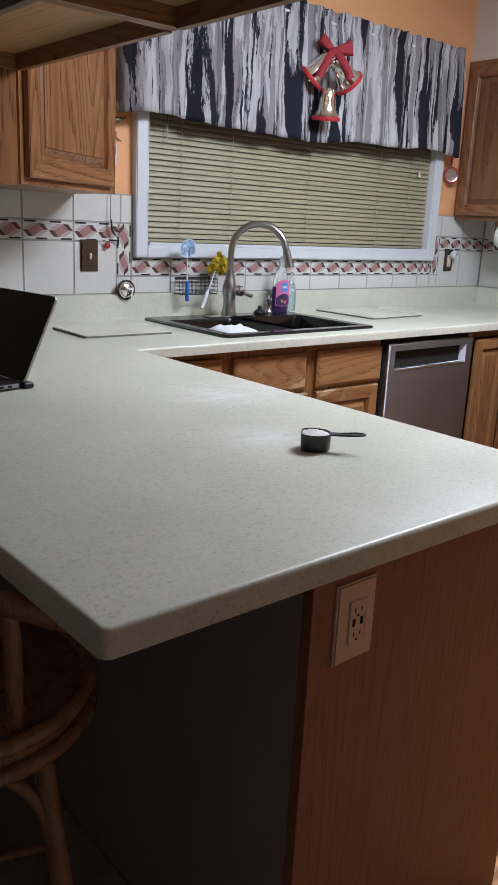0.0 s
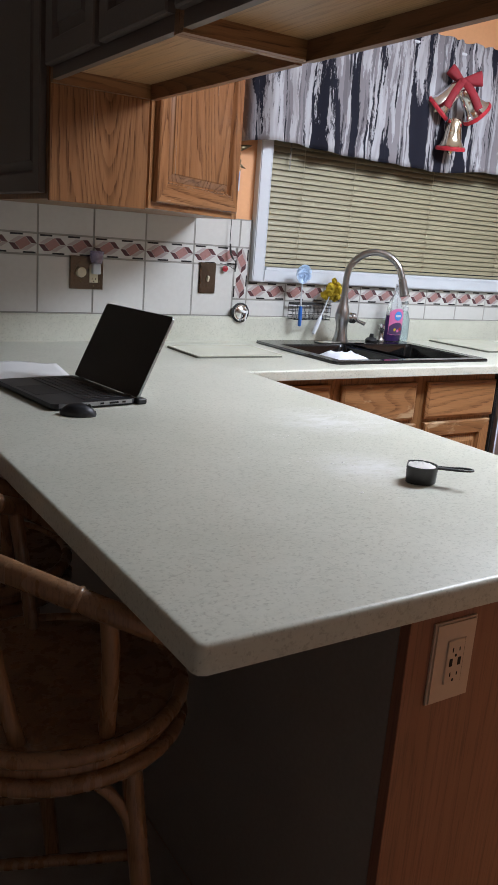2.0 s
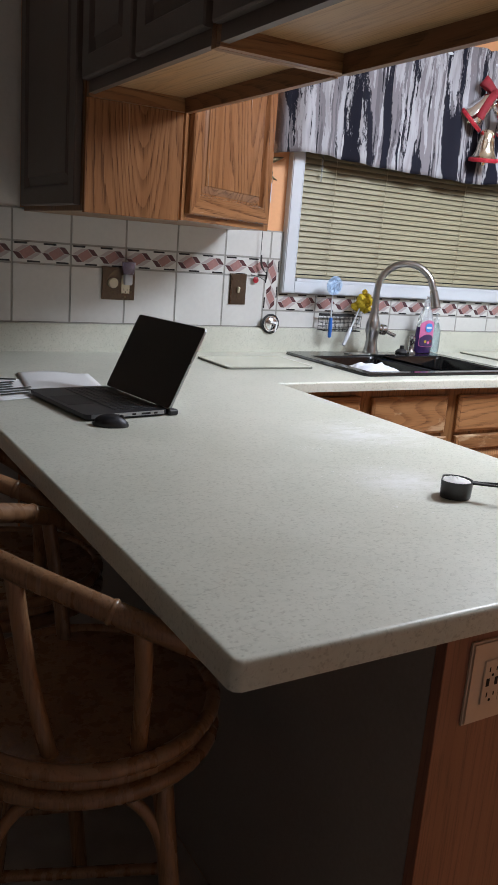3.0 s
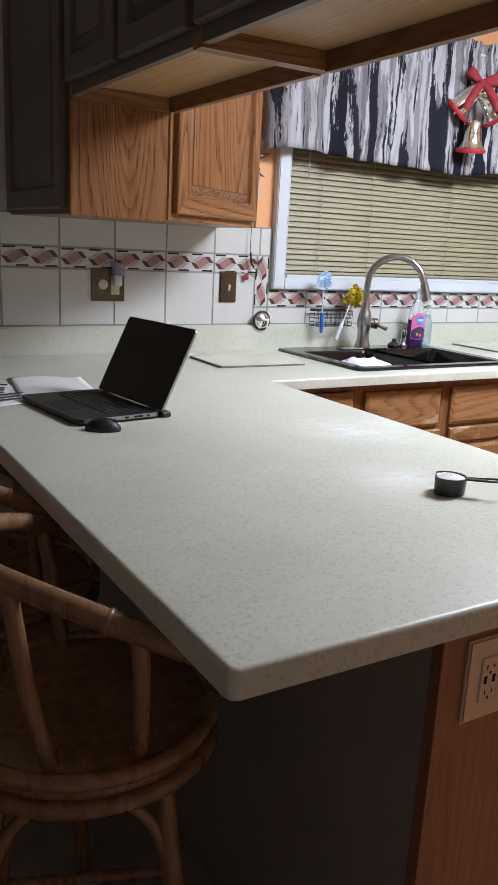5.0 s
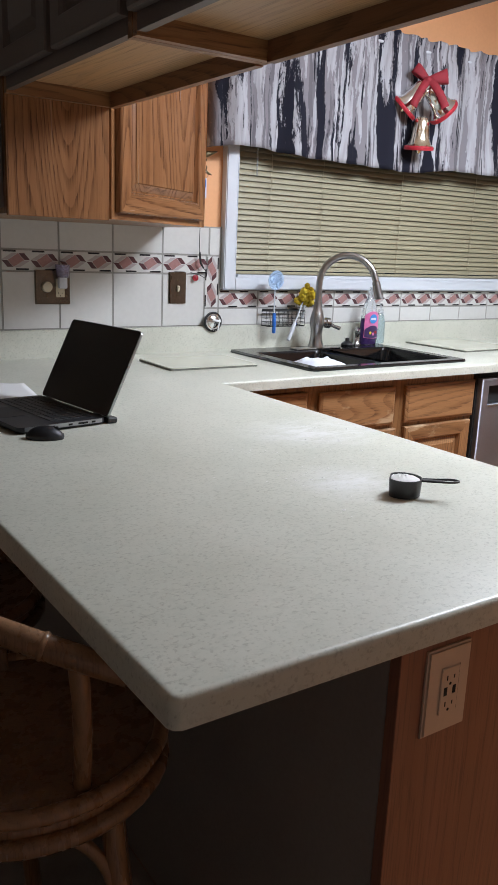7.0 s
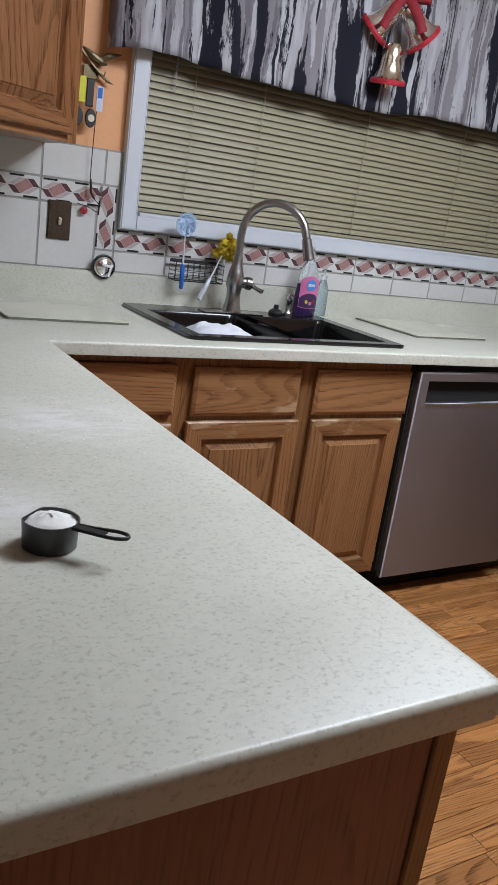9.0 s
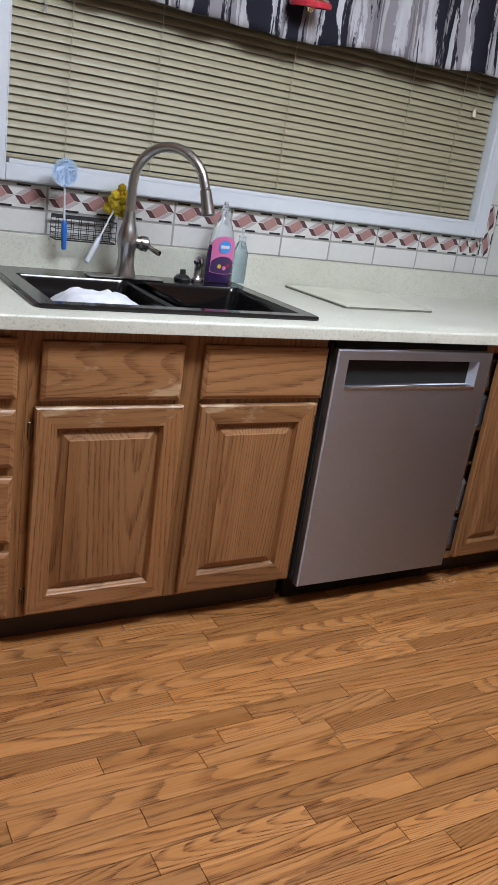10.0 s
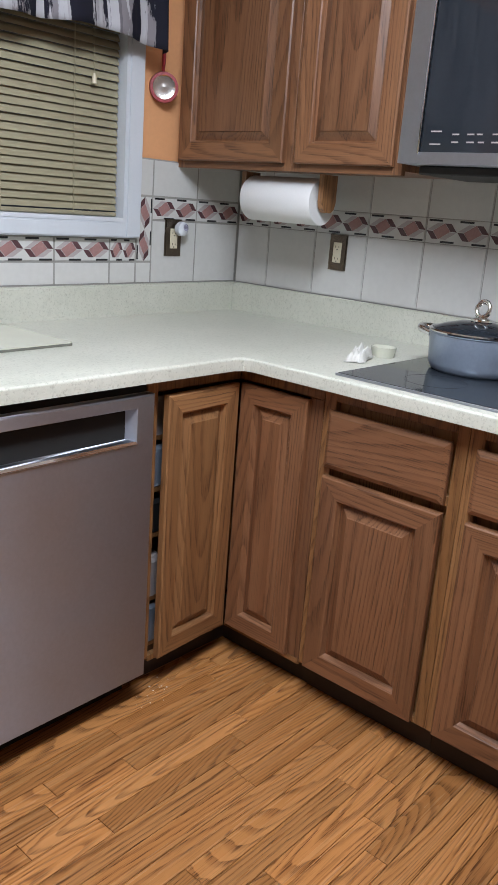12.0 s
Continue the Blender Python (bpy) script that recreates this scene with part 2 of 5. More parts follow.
def bm_lathe(bm, profile, segments=32, centre=(0, 0, 0), slot=0):
    """Turns (radius, height) pairs round the z axis."""
    rings = []
    for r, h in profile:
        rings.append([bm.verts.new((centre[0] + max(r, 1e-5) * math.cos(a), centre[1] + max(r, 1e-5) * math.sin(a), centre[2] + h))
                      for a in (2 * math.pi * k / segments for k in range(segments))])
    for lo, hi in zip(rings, rings[1:]):
        for k in range(segments):
            f = bm.faces.new((lo[k], lo[(k + 1) % segments], hi[(k + 1) % segments], hi[k]))
            f.material_index = slot
    return bm


def bm_tube(bm, points, radius, segments=10, slot=0, closed=False):
    """A round rod along points; radius may be a list."""
    pts = [Vector(p) for p in points]
    rad = radius if isinstance(radius, (list, tuple)) else [radius] * len(pts)
    rings, side = [], None
    for i, p in enumerate(pts):
        a = pts[i - 1] if i or closed else p
        b = pts[(i + 1) % len(pts)] if i + 1 < len(pts) or closed else p
        way = (b - a).normalized()
        if side is None:
            side = way.orthogonal().normalized()
        side = (side - way * side.dot(way)).normalized()
        other = way.cross(side)
        rings.append([bm.verts.new(p + rad[i] * (math.cos(t) * side + math.sin(t) * other)) for t in (2 * math.pi * k / segments for k in range(segments))])
    pairs = list(zip(rings, rings[1:])) + ([(rings[-1], rings[0])] if closed else [])
    for lo, hi in pairs:
        for k in range(segments):
            bm.faces.new((lo[k], lo[(k + 1) % segments], hi[(k + 1) % segments], hi[k])).material_index = slot
    if not closed:
        bm.faces.new(rings[0][::-1]).material_index = slot
        bm.faces.new(rings[-1]).material_index = slot
    return bm


def curve_points(keys, steps=8):
    """A smooth line through the keys."""
    keys = [Vector(k) for k in keys]
    out = []
    for i in range(len(keys) - 1):
        p0, p1, p2, p3 = keys[max(i - 1, 0)], keys[i], keys[i + 1], keys[min(i + 2, len(keys) - 1)]
        for s in range(steps):
            t = s / steps
            out.append(0.5 * (2 * p1 + (p2 - p0) * t + (2 * p0 - 5 * p1 + 4 * p2 - p3) * t * t + (3 * p1 - p0 - 3 * p2 + p3) * t ** 3))
    return out + [keys[-1]]


# ---- setting ----
XL, XR, YB, YF, ZC = -1.7, 5.04, 3.125, -2.4, 2.56   # room: dining side, right wall, window wall, behind, ceiling
WX0, WX1, WZ0, WZ1 = 2.63, 4.482, 1.214, 2.12      # window opening

bm = bmesh.new()
bm_box(bm, XL - 0.12, XR + 0.12, YF - 0.12, YB + 0.12, -0.15, -0.012)
solid("floor", bm, M_toe, "oak strip floor of the kitchen", "floor", kind="structure")
bm = bmesh.new()
bm_box(bm, XL - 0.12, XR + 0.12, YF - 0.12, YB + 0.12, ZC, ZC + 0.1)
solid("ceiling", bm, M_ceiling, "plain pale painted ceiling", "ceiling", kind="structure")
bm = bmesh.new()
bm_box(bm, XL - 0.12, WX0, YB, YB + 0.14, -0.012, ZC)
bm_box(bm, WX1, XR + 0.12, YB, YB + 0.14, -0.012, ZC)
bm_box(bm, WX0, WX1, YB, YB + 0.14, -0.012, WZ0)
bm_box(bm, WX0, WX1, YB, YB + 0.14, WZ1, ZC)
wall_n = solid("wall_north", bm, M_wall_orange, "apricot painted wall with a wide window", "wall", kind="structure")
wall_e = solid("wall_east", box_bm(XR, XR + 0.12, YF, YB, -0.012, ZC), M_wall_orange, "apricot painted wall behind the cooktop", "wall", kind="structure")
# west and south walls are unseen, added to close the room and bounce light
solid("wall_west", box_bm(XL - 0.12, XL, YF, YB, -0.012, ZC), M_wall_grey, "unseen plain wall added to close the unlit dining side", "wall", kind="structure")
solid("wall_south", box_bm(XL - 0.12, XR + 0.12, YF - 0.12, YF, -0.012, ZC), M_wall_grey, "unseen plain wall added to close the unlit dining side", "wall", kind="structure")
# sheet added over the boards: mutes their red in the shade, bounces light
solid("floor_dining", box_bm(XL, 1.5, YF, YB - 0.005, 0.0, 0.004), M_dining_floor, "grey-brown floor sheet added on the unlit dining side", "carpet", kind="structure")
# the dining side of the window wall is painted grey
solid("wall_dining", box_bm(XL, 1.5, YB - 0.004, YB + 0.001, 0, ZC), M_wall_grey, "grey painted wall beside the cabinets", "wall", kind="structure")


# ---- cabinets ----
def raised_door(parent, w, h, m, wood_v, wood_h, name="door", stile=0.055, label="", rail_wood=None):
    """A frame-and-raised-panel door, w by h, its lower left corner at the origin of m, facing -y."""
    t = 0.02
    bm = bmesh.new()
    lo, hi = stile - 0.004, stile + 0.034
    rings = []
    for inset, depth in ((lo, t - 0.001), (lo, 0.016), (stile + 0.010, 0.016), (hi - 0.002, 0.0055), (hi, 0.0025)):
        rings.append([bm.verts.new(v) for v in ((inset, depth, inset), (w - inset, depth, inset), (w - inset, depth, h - inset), (inset, depth, h - inset))])
    for r0, r1 in zip(rings, rings[1:]):
        for k in range(4):
            bm.faces.new((r0[k], r0[(k + 1) % 4], r1[(k + 1) % 4], r1[k]))
    bm.faces.new(rings[-1])
    bm.faces.new(rings[0][::-1])
    door = part(name, bm, wood_v, parent, label, at=m)
    slope = 0.0075
    for kind, length, at, wood in (("stile", h, pose(0, 0, 0), wood_v), ("stile", h, pose(w, 0, h, 0, 180, 0), wood_v), ("rail", w, pose(0, 0, h, 0, 90, 0), rail_wood or wood_h), ("rail", w, pose(w, 0, 0, 0, -90, 0), wood_h)):
        # a mitred member along z, its outer edge at x = 0
        bm = bmesh.new()
        sections = []
        for end, sign in ((0.0, 1), (length, -1)):
            prof = ((0.0, t), (0.0, 0.004), (0.004, 0.0), (stile - 0.002, 0.0), (stile + 0.001, 0.003), (stile + 0.003, 0.0085), (stile + slope, 0.0158), (stile + slope, t))
            sections.append([bm.verts.new((x, y, end + sign * x)) for x, y in prof])
        p, q = sections
        n = len(p)
        for k in range(n):
            bm.faces.new((p[k], p[(k + 1) % n], q[(k + 1) % n], q[k]))
        bm.faces.new(p[::-1])
        bm.faces.new(q)
        bm.transform(at)
        part(kind, bm, wood, door)
    return door


def slab_front(parent, w, h, m, wood, name="drawer_front"):
    """A drawer front with a moulded edge."""
    bm = bmesh.new()
    rings = []
    for inset, depth in ((0, 0.02), (0, 0.007), (0.004, 0.004), (0.012, 0.0)):
        rings.append([bm.verts.new(v) for v in ((inset, depth, inset), (w - inset, depth, inset), (w - inset, depth, h - inset), (inset, depth, h - inset))])
    for r0, r1 in zip(rings, rings[1:]):
        for k in range(4):
            bm.faces.new((r0[k], r0[(k + 1) % 4], r1[(k + 1) % 4], r1[k]))
    bm.faces.new(rings[-1])
    bm.faces.new(rings[0][::-1])
    return part(name, bm, wood, parent, at=m)


def hinge(parent, place, turn=0.0):
    bm = bmesh.new()
    bm_box(bm, -0.006, 0.006, -0.004, 0.0, -0.022, 0.022)
    bevelled(bm, 0.0012)
    bm_tube(bm, [(0.004, -0.004, -0.022), (0.004, -0.004, 0.022)], 0.004, 8)
    part("hinge", bm, M_bronze, parent, "small dark bronze hinge", at=pose(*place, 0, 0, turn))


FY = 2.466      # face frames of the window run
DY = 2.446      # door faces of the window run


def base_body(parent, x0, x1, y0, y1, frames, wood=None, high=0.872):
    """Carcass, toe kick and face frame members, in the parent's space, facing -y."""
    bm = bmesh.new()
    bm_box(bm, x0, x1, y0 + 0.02, y1, 0.095, high)
    part("body", bm, wood or M_frame, parent)
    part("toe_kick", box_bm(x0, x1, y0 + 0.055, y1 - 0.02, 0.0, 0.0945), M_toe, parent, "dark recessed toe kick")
    for k, f in enumerate(frames):
        part("face_frame", box_bm(f[0], f[1], y0, y0 + 0.0195, f[2], f[3], 0.0012), M_frame, parent)


# drawer stack beside the peninsula
c = thing("drawer_cabinet", (2.135, 0, 0), "oak base cabinet with a stack of drawers", "cabinet", "base cabinets")
base_body(c, 0.0, 0.43, FY, 3.11, ((0, 0.05, 0.095, 0.872), (0.39, 0.43, 0.095, 0.872), (0.05, 0.39, 0.852, 0.872), (0.05, 0.39, 0.095, 0.115), (0.05, 0.39, 0.67, 0.71), (0.05, 0.39, 0.496, 0.536), (0.05, 0.39, 0.291, 0.331)))
for z0, z1 in ((0.704, 0.85), (0.53, 0.676), (0.325, 0.502), (0.11, 0.297)):
    slab_front(c, 0.363, z1 - z0, pose(0.042, DY, z0), M_oak_x)

# sink cabinet
c = thing("sink_cabinet", (2.565, 0, 0), "honey oak sink base cabinet with worn door tops", "cabinet", "base cabinets")
base_body(c, 0.0, 0.85, FY, 3.11, ((0, 0.035, 0.095, 0.872), (0.39, 0.465, 0.095, 0.872), (0.835, 0.85, 0.095, 0.872), (0.035, 0.39, 0.845, 0.872), (0.465, 0.835, 0.845, 0.872), (0.035, 0.39, 0.67, 0.705), (0.465, 0.835, 0.67, 0.705), (0.035, 0.39, 0.095, 0.112), (0.465, 0.835, 0.095, 0.112)), high=0.70)
slab_front(c, 0.368, 0.147, pose(0.030, DY, 0.698), M_worn_x)
slab_front(c, 0.389, 0.147, pose(0.457, DY, 0.698), M_oak_x)
raised_door(c, 0.392, 0.574, pose(0.020, DY, 0.108), M_oak_v, M_oak_x, rail_wood=M_worn_x)
raised_door(c, 0.375, 0.574, pose(0.459, DY, 0.108), M_oak_v, M_oak_x, rail_wood=M_worn_x)
hinge(c, (0.014, FY, 0.62)), hinge(c, (0.014, FY, 0.16)), hinge(c, (0.84, FY, 0.62)), hinge(c, (0.84, FY, 0.16))

# corner cabinet with a folding door
c = thing("corner_cabinet", (4.045, 0, 0), "oak corner base cabinet with its folding door ajar", "cabinet", "base cabinets")
bm = bmesh.new()
bm_box(bm, 0.0, 0.98, 2.66, 3.11, 0.095, 0.872)
bm_box(bm, 0.5, 0.98, 2.1815, 2.66, 0.095, 0.872)
part("body", bm, M_frame, c)
bm = bmesh.new()
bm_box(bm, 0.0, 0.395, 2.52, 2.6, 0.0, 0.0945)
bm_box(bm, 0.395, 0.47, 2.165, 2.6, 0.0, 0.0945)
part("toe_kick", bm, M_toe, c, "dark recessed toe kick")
part("face_frame", box_bm(0.0, 0.035, FY, FY + 0.0195, 0.095, 0.872, 0.0012), M_frame, c)
part("face_frame", box_bm(0.035, 0.335, FY, FY + 0.0195, 0.84, 0.872, 0.0012), M_frame, c)
part("face_frame", box_bm(0.035, 0.335, FY, FY + 0.0195, 0.085, 0.102, 0.0012), M_frame, c)
part("face_frame", box_bm(0.3355, 0.355, 2.1815, FY - 0.001, 0.84, 0.872, 0.0012), M_frame, c)
part("face_frame", box_bm(0.3355, 0.355, 2.1815, FY - 0.001, 0.085, 0.102, 0.0012), M_frame, c)
part("face_frame", box_bm(0.3355, 0.355, 2.1815, 2.226, 0.1025, 0.8395, 0.0012), M_dk_v, c)
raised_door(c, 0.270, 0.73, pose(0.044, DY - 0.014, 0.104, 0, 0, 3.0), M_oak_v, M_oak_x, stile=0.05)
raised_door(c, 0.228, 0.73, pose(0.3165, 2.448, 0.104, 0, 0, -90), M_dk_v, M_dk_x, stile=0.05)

# right run, facing -x
RX = 4.381


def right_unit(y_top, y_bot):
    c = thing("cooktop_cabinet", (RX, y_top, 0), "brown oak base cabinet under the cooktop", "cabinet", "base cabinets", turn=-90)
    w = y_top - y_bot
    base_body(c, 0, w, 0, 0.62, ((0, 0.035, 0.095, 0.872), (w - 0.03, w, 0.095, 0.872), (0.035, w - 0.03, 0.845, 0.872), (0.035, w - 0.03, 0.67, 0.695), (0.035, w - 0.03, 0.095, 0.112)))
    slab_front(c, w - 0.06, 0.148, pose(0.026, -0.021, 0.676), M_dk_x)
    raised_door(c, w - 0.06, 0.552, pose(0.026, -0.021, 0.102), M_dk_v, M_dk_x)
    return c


right_unit(2.18, 1.785)
right_unit(1.784, 1.37)
right_unit(1.369, 0.75)

# dishwasher
c = thing("dishwasher", (3.432, 2.424, 0), "stainless steel dishwasher with a recessed handle pocket", "dishwasher")
part("body", box_bm(0.004, 0.598, 0.03, 0.6, 0.09, 0.868), M_dark, c)
bm = bmesh.new()
PK0, PK1, PZ0, PZ1, DW0 = 0.034, 0.548, 0.738, 0.822, -0.005
rings = []
for x0, x1, z0, z1, depth in ((DW0, 0.602, 0.085, 0.85, 0.028), (DW0, 0.602, 0.085, 0.85, 0.004), (DW0 + 0.004, 0.598, 0.089, 0.846, 0.0), (PK0, PK1, PZ0, PZ1, 0.0), (PK0 + 0.002, PK1 - 0.002, PZ0 + 0.002, PZ1 - 0.002, 0.003), (PK0 + 0.016, PK1 - 0.016, PZ0 + 0.004, PZ1 - 0.004, 0.026)):
    rings.append([bm.verts.new(v) for v in ((x0, depth, z0), (x1, depth, z0), (x1, depth, z1), (x0, depth, z1))])
for r0, r1 in zip(rings, rings[1:]):
    for k in range(4):
        bm.faces.new((r0[k], r0[(k + 1) % 4], r1[(k + 1) % 4], r1[k]))
part("door", bm, M_steel, c)
bm = bmesh.new()
bm_box(bm, PK0 + 0.012, PK1 - 0.012, 0.0262, 0.0295, PZ0, PZ1)
part("handle_pocket", bm, M_dark, c, "dark recessed handle pocket")
part("trim", box_bm(PK0, PK1, -0.005, 0.005, -0.0014, 0.0014, 0.001), M_chrome, c, "bright steel lip of the pocket", at=pose(0, 0.0, PZ0 - 0.001, 38, 0, 0))
part("toe_kick", box_bm(0.004, 0.598, 0.085, 0.1, 0.0, 0.088), M_dark, c)
# dark strip standing in for the shade in the gap beside the sink cabinet
part("gasket", box_bm(-0.012, -0.002, 0.03, 0.06, 0.1, 0.86), M_dark, c)

# peninsula base
c = thing("peninsula_cabinet", (1.503, 0.93, 0), "red-brown veneered peninsula cabinet with grey-brown seating side", "cabinet")
part("body", box_bm(0.012, 0.59, 0.02, 1.53, 0.095, 0.872), M_frame, c)
part("end_panel", box_bm(0.0, 0.612, 0.0, 0.0195, 0.0, 0.872, 0.001), M_end, c, "red-brown veneered end panel")
part("corner_post", box_bm(0.613, 0.640, -0.004, 0.03, 0.095, 0.872, 0.002), M_frame, c)
part("back_panel", box_bm(0.0, 0.0115, 0.02, 2.17, 0.0, 0.872), M_seat_side, c, "grey-brown panel on the seating side")
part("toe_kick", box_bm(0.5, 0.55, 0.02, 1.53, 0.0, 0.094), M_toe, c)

# worktop: peninsula, window run and cooktop run in one
def rounded_slab(bm, points, soft_edges, z0, z1, radius=0.011):
    """A slab over a ground outline (anticlockwise) whose named edges have a rounded top."""
    n = len(points)
    rings = [[bm.verts.new((x, y, z0)) for x, y in points]]
    for step in range(5):
        a = step / 4 * math.pi / 2
        inset, z = radius * (1 - math.cos(a)), z1 - radius + radius * math.sin(a)
        ring = []
        for k in range(n):
            lines = []
            for e in ((k - 1) % n, k):
                p, q = Vector(points[e]), Vector(points[(e + 1) % n])
                way = (q - p).normalized()
                off = Vector((-way.y, way.x)) * (inset if e in soft_edges else 0.0)
                lines.append((p + off, way))
            (p, u), (q, v) = lines
            t = (q - p).cross(v) / u.cross(v)
            ring.append(bm.verts.new((*(p + u * t), z)))
        rings.append(ring)
    for lo, hi in zip(rings, rings[1:]):
        for k in range(n):
            bm.faces.new((lo[k], lo[(k + 1) % n], hi[(k + 1) % n], hi[k]))
    bm.faces.new(rings[-1])
    bm.faces.new(rings[0][::-1])
    return bm


PX0, PX1, PY0 = 1.161, 2.160, 0.894
EY, EX = 2.412, 4.325
worktop = thing("worktop", (0, 0, 0), "speckled cream laminate worktop with rounded edge", "worktop")
SLAB = 0.0355
bm = rounded_slab(bmesh.new(), ((PX0, PY0 + 0.012), (PX0 + 0.004, PY0 + 0.004), (PX0 + 0.012, PY0), (PX1 - 0.012, PY0), (PX1 - 0.004, PY0 + 0.004), (PX1, PY0 + 0.012), (PX1, EY), (EX - 0.03, EY), (EX - 0.008, EY - 0.01), (EX, EY - 0.03), (EX, 0.75), (5.03, 0.75), (5.03, 2.56), (PX1, 2.56), (PX1, 3.12), (PX0, 3.12)), (0, 1, 2, 3, 4, 5, 6, 7, 8, 9, 15), TOP - SLAB, TOP, 0.0085)
part("counter_top", bm, M_counter, worktop, smooth=True)
bm = bmesh.new()
for x0, x1, y0, y1 in ((PX1, 2.63, 2.56, 3.12), (3.36, 5.03, 2.56, 3.12), (2.63, 3.36, 3.0, 3.12)):
    bm_box(bm, x0, x1, y0, y1, TOP - SLAB, TOP)
part("sink_surround", bm, M_counter, worktop)
for x0, x1, y0, y1 in ((PX0, 5.03, 3.093, 3.12), (5.003, 5.03, 0.75, 3.0925)):
    bm = bmesh.new()
    bm_box(bm, x0, x1, y0, y1, TOP - 0.002, 1.016)
    bmesh.ops.bevel(bm, geom=[e for e in bm.edges if all(v.co.z > 1.01 for v in e.verts)], offset=0.005, segments=2, affect="EDGES")
    part("backsplash", bm, M_counter, worktop)

# ---- upper cabinets ----
UZ0, UZ1 = 1.398, 2.2
CX0, CX1, CY, DX1, DY1 = 1.512, 1.803, 2.475, 2.314, 2.822


def prism(bm, points, z0, z1):
    lo = [bm.verts.new((x, y, z0)) for x, y in points]
    hi = [bm.verts.new((x, y, z1)) for x, y in points]
    for k in range(len(points)):
        j = (k + 1) % len(points)
        bm.faces.new((lo[k], lo[j], hi[j], hi[k]))
    bm.faces.new(hi)
    bm.faces.new(lo[::-1])
    return bm


c = thing("corner_wall_cabinet", (0, 0, 0), "oak diagonal corner wall cabinet with a plain side panel", "cabinet", "wall cabinets")
part("body", prism(bmesh.new(), ((CX0, CY + 0.013), (CX1, CY + 0.013), (DX1, DY1 + 0.013), (DX1, 3.12), (CX0, 3.12)), UZ0, UZ1), M_frame, c)
part("side_panel", box_bm(CX0, CX1 - 0.002, CY, CY + 0.0125, UZ0 - 0.004, UZ1, 0.001), M_up_v, c, "plain oak side panel")
ang = math.degrees(math.atan2(DY1 - CY, DX1 - CX1))
dl = math.hypot(DY1 - CY, DX1 - CX1)
m = pose(CX1, CY + 0.013, UZ0, 0, 0, ang)
part("face_frame", box_bm(0, 0.035, -0.012, 0, 0, 0.79, 0.001), M_up_v, c, at=m)
part("face_frame", box_bm(dl - 0.04, dl, -0.012, 0, 0, 0.79, 0.001), M_up_v, c, at=m)
part("face_frame", box_bm(0.035, dl - 0.04, -0.012, 0, 0, 0.03, 0.001), M_up_x, c, at=m)
raised_door(c, dl - 0.06, 0.75, m @ pose(0.02, -0.033, 0.02), M_up_v, M_up_x)
raised_door(c, 0.58, 0.76, pose(CX0 - 0.021, 3.085, UZ0 + 0.015, 0, 0, -90), M_black_brown, M_black_brown, label="dark brown door on the dining side")

c = thing("hanging_cabinet", (0, 0, 0), "oak cabinets hung over the peninsula with dark doors", "cabinet", "wall cabinets")
HZ0, HZ1, HX0, HX1 = 1.70, 2.2, 1.512, 1.812
for y0, y1 in ((1.724, CY - 0.001), (0.93, 1.722)):
    part("bottom", box_bm(HX0 + 0.0185, HX1 - 0.0185, y0 + 0.0185, y1 - 0.0185, HZ0 + 0.03, HZ0 + 0.036), M_ply, c, "pale oak plywood underside")
    part("side", box_bm(HX0, HX1, y0, y0 + 0.018, HZ0 - 0.007, HZ1), M_oak_x, c)
    part("side", box_bm(HX0, HX1, y1 - 0.018, y1, HZ0 - 0.007, HZ1), M_oak_x, c)
    part("kitchen_face", box_bm(HX1 - 0.018, HX1, y0 + 0.0185, y1 - 0.0185, HZ0 - 0.010, HZ1), M_dk_y, c)
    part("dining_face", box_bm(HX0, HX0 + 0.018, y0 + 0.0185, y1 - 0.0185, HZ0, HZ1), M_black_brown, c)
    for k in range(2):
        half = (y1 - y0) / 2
        raised_door(c, half - 0.03, 0.44, pose(HX0 - 0.021, y1 - 0.015 - k * half, HZ0 + 0.03, 0, 0, -90), M_black_brown, M_black_brown, label="dark brown door on the dining side")
solid("soffit", box_bm(HX0 + 0.015, HX1 - 0.01, 0.95, CY, 2.2005, ZC), M_ceiling, "painted soffit above the hanging cabinets", "soffit", kind="structure")

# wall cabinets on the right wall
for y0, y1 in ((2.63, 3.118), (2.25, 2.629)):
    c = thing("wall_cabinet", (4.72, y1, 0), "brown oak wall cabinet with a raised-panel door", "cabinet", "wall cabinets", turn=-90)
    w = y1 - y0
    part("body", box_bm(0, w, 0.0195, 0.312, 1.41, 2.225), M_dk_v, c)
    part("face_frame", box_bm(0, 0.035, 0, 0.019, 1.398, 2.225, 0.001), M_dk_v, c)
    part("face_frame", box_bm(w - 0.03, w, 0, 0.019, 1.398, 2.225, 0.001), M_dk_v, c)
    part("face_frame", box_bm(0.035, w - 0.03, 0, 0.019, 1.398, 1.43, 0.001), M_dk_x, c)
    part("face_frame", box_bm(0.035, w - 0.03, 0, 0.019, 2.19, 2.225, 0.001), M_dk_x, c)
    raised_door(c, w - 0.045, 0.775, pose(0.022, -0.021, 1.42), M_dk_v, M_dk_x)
solid("soffit", box_bm(4.73, XR, 0.6, YB, 2.2255, ZC), M_soffit, "painted soffit above the wall cabinets", "soffit", kind="structure")

